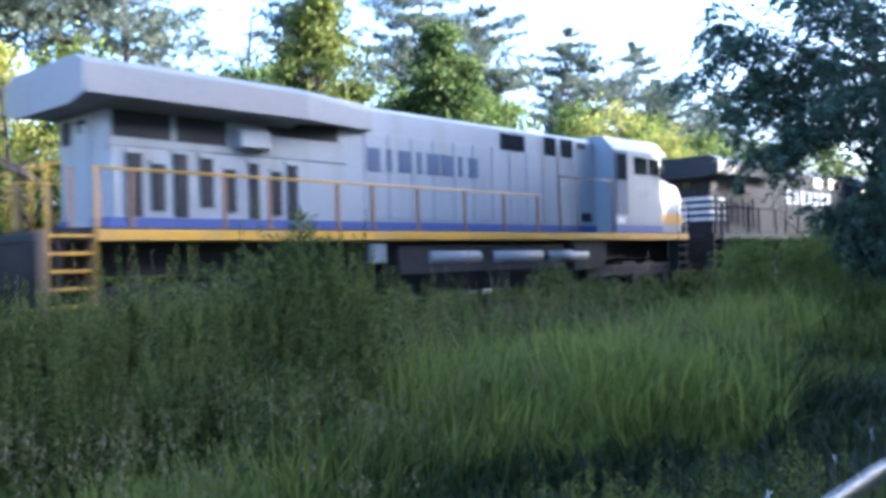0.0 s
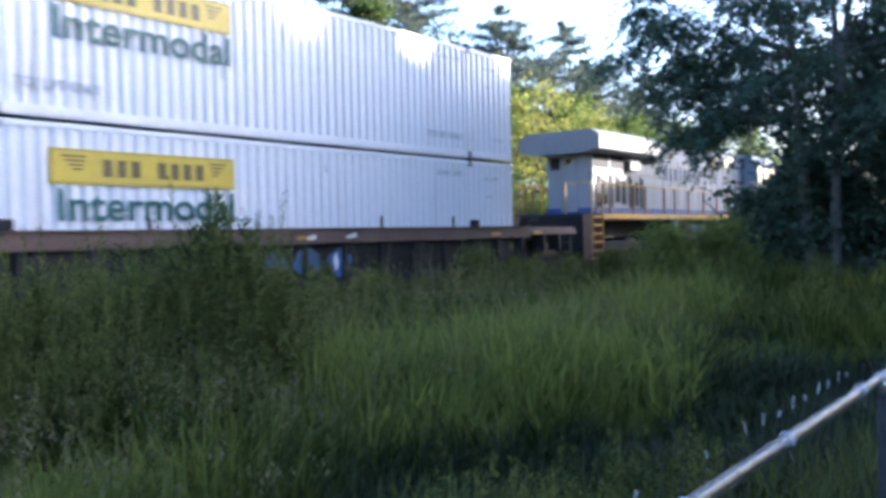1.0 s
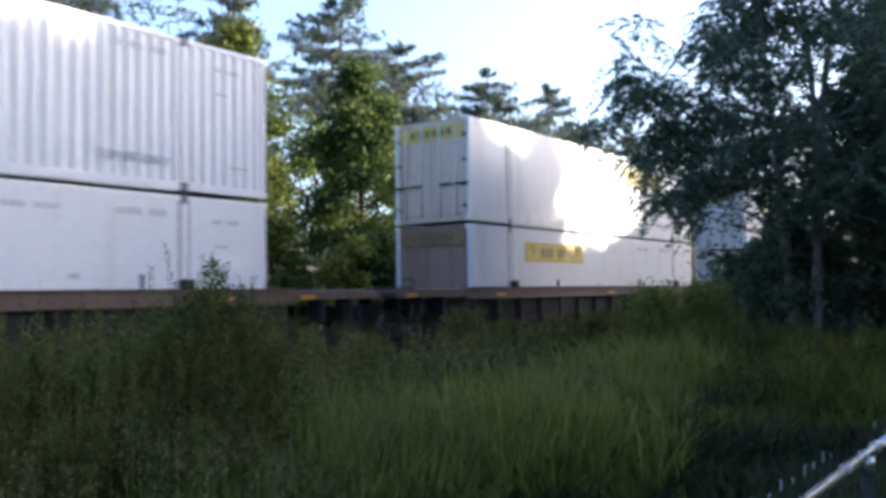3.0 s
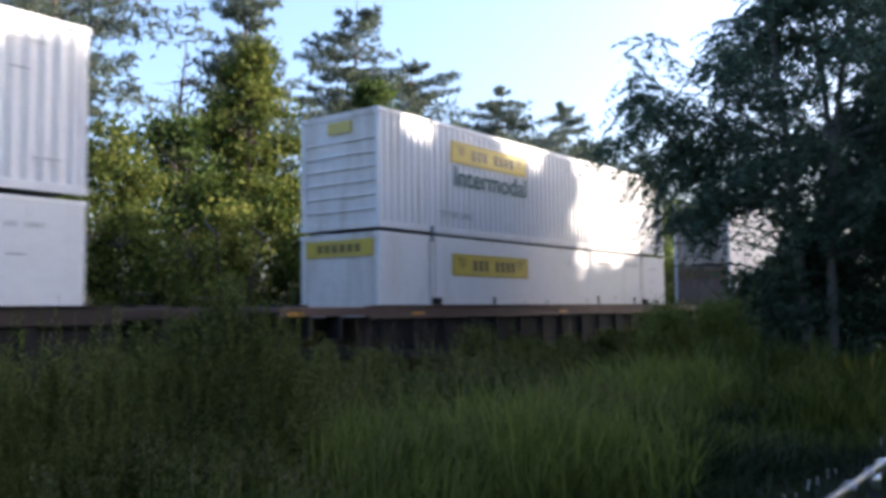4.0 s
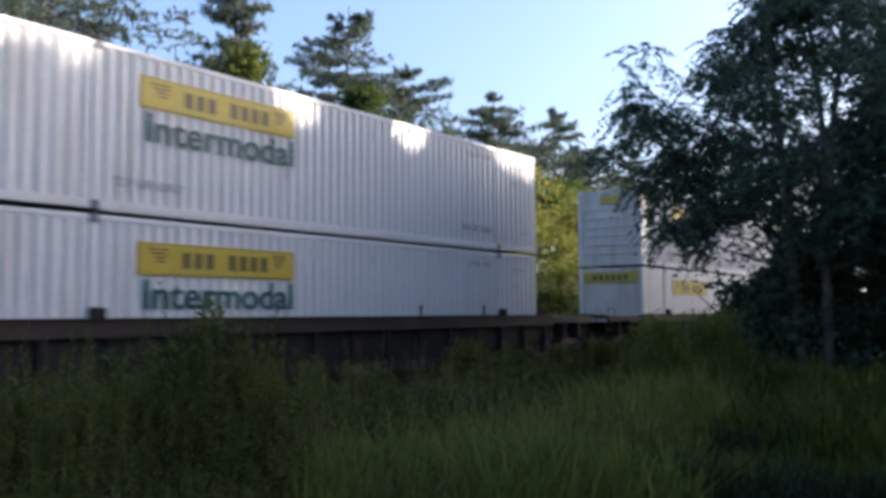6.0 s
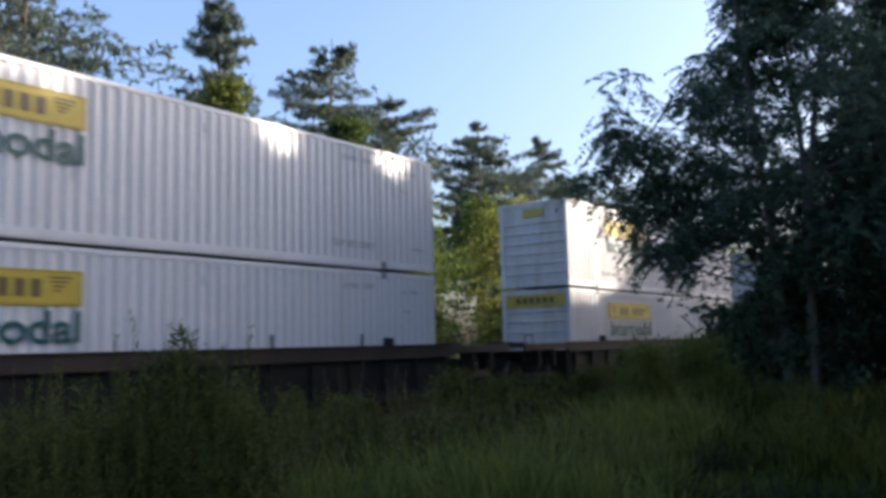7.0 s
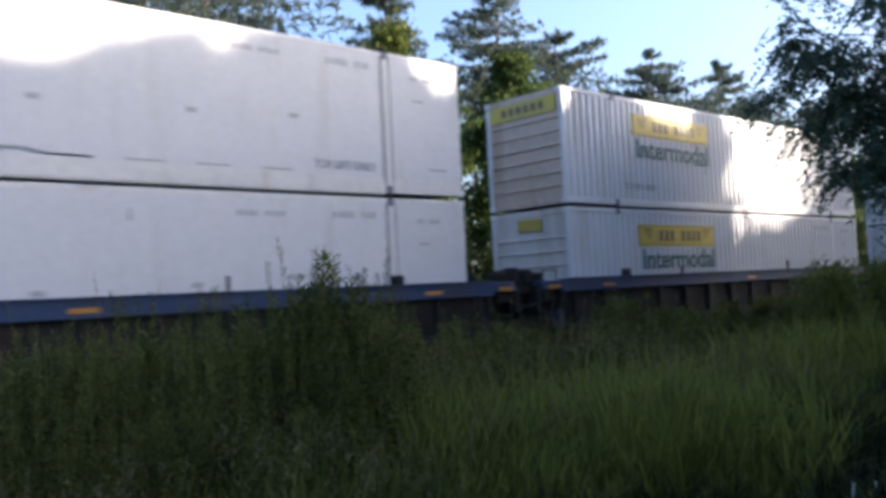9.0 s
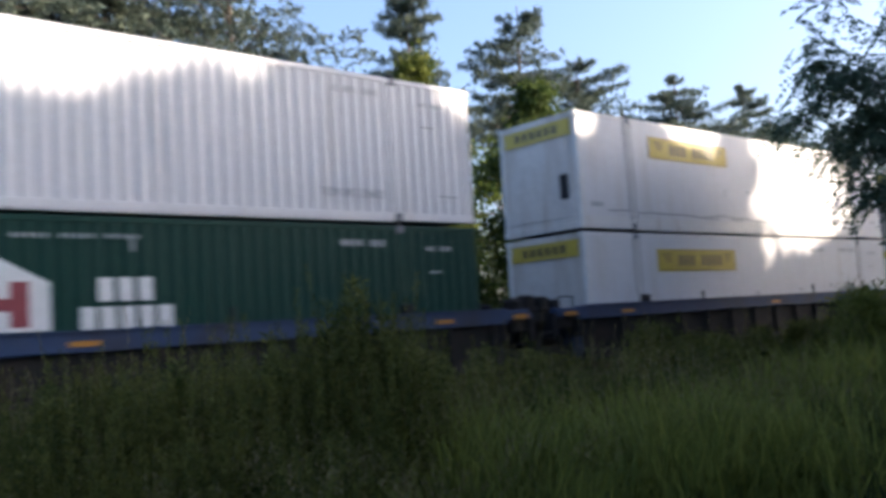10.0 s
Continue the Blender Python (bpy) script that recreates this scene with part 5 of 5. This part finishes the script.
# the row of tall trees behind the camera, which keeps the low sun off the meadow
for i in range(17):
    xx = 6.0 + 5.0 * i
    broad_tree(110 + i, xx, -10 + 1.3 * math.sin(i * 2.1), 17.9 + 0.4 * math.sin(i * 1.7), 3.9, 1.5, 8200, 0.76, LEAF_BROAD, "tall leafy tree in a row along the fence",
               clumps=170, profile=lambda u: 0.75 + 0.25 * math.sin(math.pi * u) if u < 0.93 else 0.6, gaps=True)


# ---- meadow ----
def mound(x, y):
    """The pale soft mound of grass in the middle of the meadow, and its smaller neighbours."""
    return (math.exp(-((x - 5.9) / 2.3) ** 2 - ((y - 4.4) / 1.6) ** 2) + 0.8 * math.exp(-((x - 11.5) / 2.6) ** 2 - ((y - 5.2) / 1.2) ** 2)
            + 0.6 * math.exp(-((x - 2.2) / 0.7) ** 2 - ((y - 3.9) / 0.8) ** 2))


def hollow(x, y):
    return math.exp(-((x - 4.2) / 1.4) ** 2 - ((y - 2.6) / 0.65) ** 2) + math.exp(-((x - 6.2) / 2.4) ** 2 - ((y - 2.0) / 0.75) ** 2) + 0.7 * math.exp(-((x - 9.5) / 1.5) ** 2 - ((y - 3.6) / 0.5) ** 2)


def thicket(x, y):
    """Where the leafy weeds crowd together: one broad stand, and lower ones beside it."""
    return (math.exp(-((x - 4.25) / 0.85) ** 2 - ((y - 5.6) / 0.9) ** 2) + 0.55 * math.exp(-((x - 2.3) / 0.9) ** 2 - ((y - 6.2) / 1.3) ** 2)
            + 0.45 * math.exp(-((x - 6.6) / 1.0) ** 2 - ((y - 7.2) / 0.9) ** 2))


def tuft_height(x, y):
    """How tall the meadow stands here: hummocks, a shrubby rise by the trees, and lower growth towards the track."""
    n = 1.3 * noise.noise((x * 0.38, y * 0.38, 2.0)) + 0.75 * noise.noise((x * 1.2, y * 1.2, 7.0))
    h = 0.74 + 0.36 * n + 0.6 * math.exp(-((x - 15.8) / 2.8) ** 2 - ((y - 5.8) / 1.7) ** 2)
    h += 0.28 * mound(x, y) - 0.45 * hollow(x, y) + 0.3 * thicket(x, y)
    h -= 0.3 * min(1.0, max(0.0, (y - 6.8) / 3.0))
    h += 0.5 * math.exp(-((y - 11.6) / 1.1) ** 2) * min(1.0, max(0.0, (x - 13.5) / 4))
    h *= 1 - 0.35 * min(1.0, max(0.0, (2.6 - y) / 1.2))
    return max(0.22, h - 0.3 * min(1.0, max(0.0, (x - 19) / 5)))


def grass_field():
    rng = np.random.default_rng(7)
    tufts = 17000
    az = np.radians(rng.uniform(-4, 88, tufts))
    r = 1.4 * (27 / 1.4) ** rng.uniform(0, 1, tufts) ** 0.72
    tx, ty = r * np.cos(az), r * np.sin(az)
    keep = (ty > 0.8) & (ty < 12.5)
    far = rng.uniform((-6, 17.6), (60, 24), (1500, 2))
    tx, ty = np.concatenate([tx[keep], far[:, 0]]), np.concatenate([ty[keep], far[:, 1]])
    wide = rng.normal(size=(17000, 2)) * np.array([9.0, 6.0]) + np.array([-1.0, 2.5])
    wide = wide[(wide[:, 1] < 12.3) & (wide[:, 1] > -16)]
    wa = np.degrees(np.arctan2(wide[:, 1], wide[:, 0]))
    wide = wide[~((wa > -4) & (wa < 88) & (np.hypot(wide[:, 0], wide[:, 1]) < 27) & (wide[:, 1] > 0.8)) & ((np.hypot(wide[:, 0], wide[:, 1] + 0.2) > 1.6) | (wide[:, 1] < 0.35)) & (np.abs(wide[:, 1] - FENCE_Y) > 0.2)]
    inner = len(tx)
    tx, ty = np.concatenate([tx, wide[:, 0]]), np.concatenate([ty, wide[:, 1]])
    k = np.where(np.arange(len(tx)) < inner, 16, 6)
    th = np.array([tuft_height(a, b) if b > 0.7 else 0.22 for a, b in zip(tx, ty)]) * rng.uniform(0.7, 1.12, len(tx))
    tz = np.array([ground_z(a, b) for a, b in zip(tx, ty)])
    x, y, h, g = (np.repeat(q, k) for q in (tx, ty, th, tz))
    n = len(x)
    dist = np.hypot(x, y)
    a = rng.uniform(0, 2 * np.pi, n)
    coarse = np.repeat(np.where(np.arange(len(tx)) < inner, 1.0, 2.4), k)
    spread = rng.uniform(0.0, 0.09, n) * np.clip(dist / 6, 0.8, 1.8) * coarse
    x, y = x + np.cos(a) * spread, y + np.sin(a) * spread
    h = h * rng.uniform(0.45, 1.08, n)
    lean = rng.uniform(0.1, 0.75, n) ** 1.3 * h
    tilt = rng.normal(size=(len(tx), 2)) * 0.12
    dx = np.cos(a) * lean + np.repeat(tilt[:, 0], k) * h
    dy = np.sin(a) * lean + np.repeat(tilt[:, 1], k) * h
    w = rng.uniform(0.004, 0.009, n) * np.clip(dist / 5, 0.5, 2.6) * coarse
    wx, wy = -np.sin(a) * w, np.cos(a) * w
    v = np.empty((n, 6, 3))
    for i, (u, ww, bend, sag) in enumerate(((0, 1.0, 0, 0), (0.62, 0.95, 0.3, 0.02), (1.0, 0.1, 1.0, 0.22))):
        zz = g - 0.03 + h * (u - sag * np.clip(lean / np.maximum(h, 0.1) * 1.6, 0, 1.3))
        v[:, 2 * i] = np.stack([x + dx * bend + wx * ww, y + dy * bend + wy * ww, zz], 1)
        v[:, 2 * i + 1] = np.stack([x + dx * bend - wx * ww, y + dy * bend - wy * ww, zz], 1)
    base = np.arange(n)[:, None] * 6
    f = np.concatenate([base + np.array(q) for q in ([0, 1, 3, 2], [2, 3, 5, 4])], 0)
    pale = np.array([mound(p, q) + 0.35 * noise.noise((p * 0.9, q * 0.9, 3.0)) > 0.33 for p, q in zip(tx, ty)])
    pale = np.tile(np.repeat(pale, k), 2)
    # tufts in the hollows take the grass colour with shade painted in
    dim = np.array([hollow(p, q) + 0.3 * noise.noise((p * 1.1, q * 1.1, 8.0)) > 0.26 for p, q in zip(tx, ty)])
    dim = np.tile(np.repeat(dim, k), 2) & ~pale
    flat = v.reshape(-1, 3)
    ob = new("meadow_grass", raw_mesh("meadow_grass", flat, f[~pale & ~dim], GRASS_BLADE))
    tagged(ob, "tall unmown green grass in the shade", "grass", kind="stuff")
    ob = new("dark_groundcover", raw_mesh("dark_groundcover", flat, f[dim], SHADE_TINTED_GRASS))
    tagged(ob, "low grass in the hollows by the fence, darkened with painted shade", "grass", kind="stuff")
    ob = new("soft_grass", raw_mesh("soft_grass", flat, f[pale], PALE_GRASS))
    tagged(ob, "pale soft green mound of fine grass", "grass", kind="stuff")
    # loose seed sprays on thin stalks
    m = 2600
    az, r = np.radians(rng.uniform(20, 85, m)), 3.0 * (16 / 3.0) ** rng.uniform(0, 1, m) ** 0.6
    x, y = r * np.cos(az), r * np.sin(az)
    ok = (y > 1.6) & (y < 12.3) & (np.array([hollow(p, q) for p, q in zip(x, y)]) < 0.25) & (r > 3.8)
    x, y = x[ok], y[ok]
    cs, ax = [], []
    for a, b in zip(x, y):
        c = tuft_height(a, b) * rng.uniform(0.95, 1.3)
        z = ground_z(a, b)
        lean = rng.normal(size=2) * 0.12
        spike = b > 6.0 and rng.uniform() < 0.4
        c *= 1.3 if spike else 1.0
        for q in range(26 if spike else 9):
            u = 1 - (0.009 if spike else 0.022) * q
            o = rng.normal(size=2) * (0.008 if spike else 0.0042 * (q + 1))
            cs.append((a + lean[0] * u * u + o[0], b + lean[1] * u * u + o[1], z + c * u))
            ax.append((rng.normal() * 0.6, rng.normal() * 0.6, 0.8))
    ob = new("grass_seed_heads", leaf_mesh("grass_seed_heads", np.array(cs), 0.03, GRASS_SEED, rng, 0.3, 0.0, np.array(ax)))
    tagged(ob, "loose brownish grass seed heads above the meadow", "grass", kind="stuff")


def weed_mesh(items, rng):
    """Upright leafy stalks; items: x, y, height, leaf length."""
    cs, ax, sz = [], [], []
    for x, y, h, lf in items:
        z = ground_z(x, y)
        lean = rng.normal(size=2) * 0.08 * h
        k = int(h * min(120, 760 / (2 + math.hypot(x, y))))
        for i in range(k):
            u = 0.12 + 0.88 * i / k
            a = 2.4 * i + rng.uniform(-0.4, 0.4)
            ln = lf * (1.15 - 0.75 * u)
            d = np.array([math.cos(a), math.sin(a), 0.45 + 0.8 * (u > 0.85)])
            cs.append(np.array([x + lean[0] * u, y + lean[1] * u, z + h * u]) + d * ln * 0.45)
            ax.append(d)
            sz.append(ln)
    return np.array(cs), np.array(ax), np.array(sz)


def weeds():
    rng = np.random.default_rng(17)
    items = []
    while len(items) < 2300:
        az, r = radians(rng.uniform(14, 86)), 2.4 * (14 / 2.4) ** rng.uniform()
        x, y = r * math.cos(az), r * math.sin(az)
        th = thicket(x, y)
        if 1.4 < y < 12.2 and 1.1 * noise.noise((x * 0.45, y * 0.45, 11.0)) - 0.8 * mound(x, y) - 1.6 * hollow(x, y) + 0.9 * th > rng.uniform(-0.2, 0.35):
            spike = 0.3 * (rng.uniform() < 0.14) * (y > 5)
            items.append((x, y, tuft_height(x, y) * rng.uniform(0.85, 1.3) + spike + 0.45 * th * rng.uniform(0.4, 1.0), 0.04 + 0.0075 * r))
    cs, ax, sz = weed_mesh(items, rng)
    stalks = bmesh.new()
    for x, y, h, lf in items:
        z = ground_z(x, y)
        tube(stalks, (x, y, z - 0.05), (x, y, z + h * 0.9), 0.006, 0.003, seg=4, caps=False)
    ob = new("leafy_weeds", leaf_mesh("leafy_weeds", cs, sz, WEED_LEAF, rng, 0.3, 0.1, ax))
    tagged(ob, "tall leafy weeds among the meadow grass", "weeds", kind="stuff")
    st = new("weed_stalks", mesh_of("weed_stalks", stalks, WEED_LEAF))
    tagged(st, "thin green weed stalks among the grass", "weeds", kind="stuff")
    # single tall weeds that stand out against the train
    for x, y, h, n in ((4.27, 5.55, 2.0, 8), (4.1, 5.66, 1.84, 5), (4.46, 5.45, 1.8, 5), (4.3, 5.8, 1.75, 4), *((rng.uniform(1.8, 9.5), rng.uniform(6.0, 9.6), rng.uniform(0.95, 1.4), 3) for _ in range(28)), *((4.25 + rng.normal() * 0.7, 5.8 + rng.normal() * 0.5, rng.uniform(1.15, 1.65), 2) for _ in range(20)), (4.2, 9.0, 1.4, 4), (8.2, 9.2, 1.3, 4), (7.1, 8.6, 1.5, 6), (10.4, 9.8, 1.2, 4), (3.4, 8.0, 1.4, 4), (9.2, 10.6, 1.2, 3)):
        root = thing("tall_weed", "tall feathery green weed standing above the grass", "weed", m=pose(x, y, ground_z(x, y)))
        its = [(rng.normal() * 0.06, rng.normal() * 0.06, h * (1 - 0.38 * rng.uniform() ** 1.4), 0.17) for k in range(n)]
        its[0] = (0.0, 0.0, h, 0.22)
        its[1] = (0.02, -0.015, h * 0.95, 0.22)
        cs, ax, sz = [], [], []
        for a, b, hh, lf in its:
            bm = bmesh.new()
            tube(bm, (a, b, -0.1), (a * 3.0, b * 3.0, hh), 0.009, 0.003, seg=5)
            part("stalk", bm, TALL_WEED_LEAF, root)
            k = int(hh * 70)
            for i in range(k):
                u = 0.42 + 0.58 * i / k
                an = 2.4 * i
                ln = lf * (1.2 - 0.8 * u)
                d = np.array([math.cos(an), math.sin(an), 0.6])
                cs.append(np.array([a * (1 + 2 * u), b * (1 + 2 * u), hh * u]) + d * ln * 0.45)
                ax.append(d)
                sz.append(ln)
        ob = new("leaves", leaf_mesh("leaves", np.array(cs), np.array(sz), TALL_WEED_LEAF, rng, 0.24, 0.1, np.array(ax)))
        ob.parent = root


grass_field()
weeds()
# feathery shrubs that stand up out of the meadow
for seed, x, y, h, r, n in ((204, 15.5, 6.6, 1.65, 1.1, 5200), (205, 17.2, 6.2, 1.75, 1.2, 5600),
                            (206, 12.8, 7.6, 0.95, 0.8, 3600), (207, 9.6, 8.8, 1.0, 0.6, 2600), (208, 3.6, 8.6, 1.1, 0.5, 2200), (209, 2.6, 7.4, 1.1, 0.5, 2200), (210, 11.2, 9.9, 0.95, 0.7, 2600),
                            (211, 13.9, 9.8, 1.35, 1.0, 4600), (212, 19.0, 8.4, 1.5, 1.0, 3200), (213, 6.6, 10.2, 1.0, 0.6, 2600), (214, 8.6, 10.6, 1.15, 0.7, 2600), (215, 17.0, 11.0, 1.0, 0.9, 2600), (216, 20.2, 11.3, 0.95, 0.9, 2600), (217, 22.2, 11.2, 1.0, 1.0, 2600), (218, 24.3, 11.4, 1.0, 1.0, 2600), (219, 18.6, 11.5, 0.9, 0.8, 2600)):
    broad_tree(seed, x, y, h, r, 0.15, int(n * 1.7), 0.085 if y < 6 else 0.12, PALE_GRASS if x > 12 and y < 7 else WEED_LEAF, "feathery green shrub rising from the meadow", "bush", clumps=64, trunks=2,
               profile=lambda u: 0.2 + 0.8 * (1 - u) ** 0.8, bark=WEED_LEAF, aspect=0.2)


# ---- what moves ----
def motions():
    """The train runs along +x at an even speed, and its wheels turn."""
    times = [0.0, 1 / 30, 2 / 30] + [0.5 * k for k in range(1, 20)] + [10 - 2 / 30, 10 - 1 / 30, 10.0]
    for ob, x, y, z in ROLLING:
        walk(ob, [(t, pose(x + SPEED * t + GAIN * t * t, y, z)) for t in times])
    for ax, radius in WHEELS:
        at = ax.matrix_basis.translation.copy()
        turn = math.degrees(SPEED / radius) / FPS
        walk(ax, [(k / FPS, pose(*at, 0, 0, 0) @ pose(0, 0, 0, 0, (turn * k) % 360, 0)) for k in range(0, 301)])


motions()
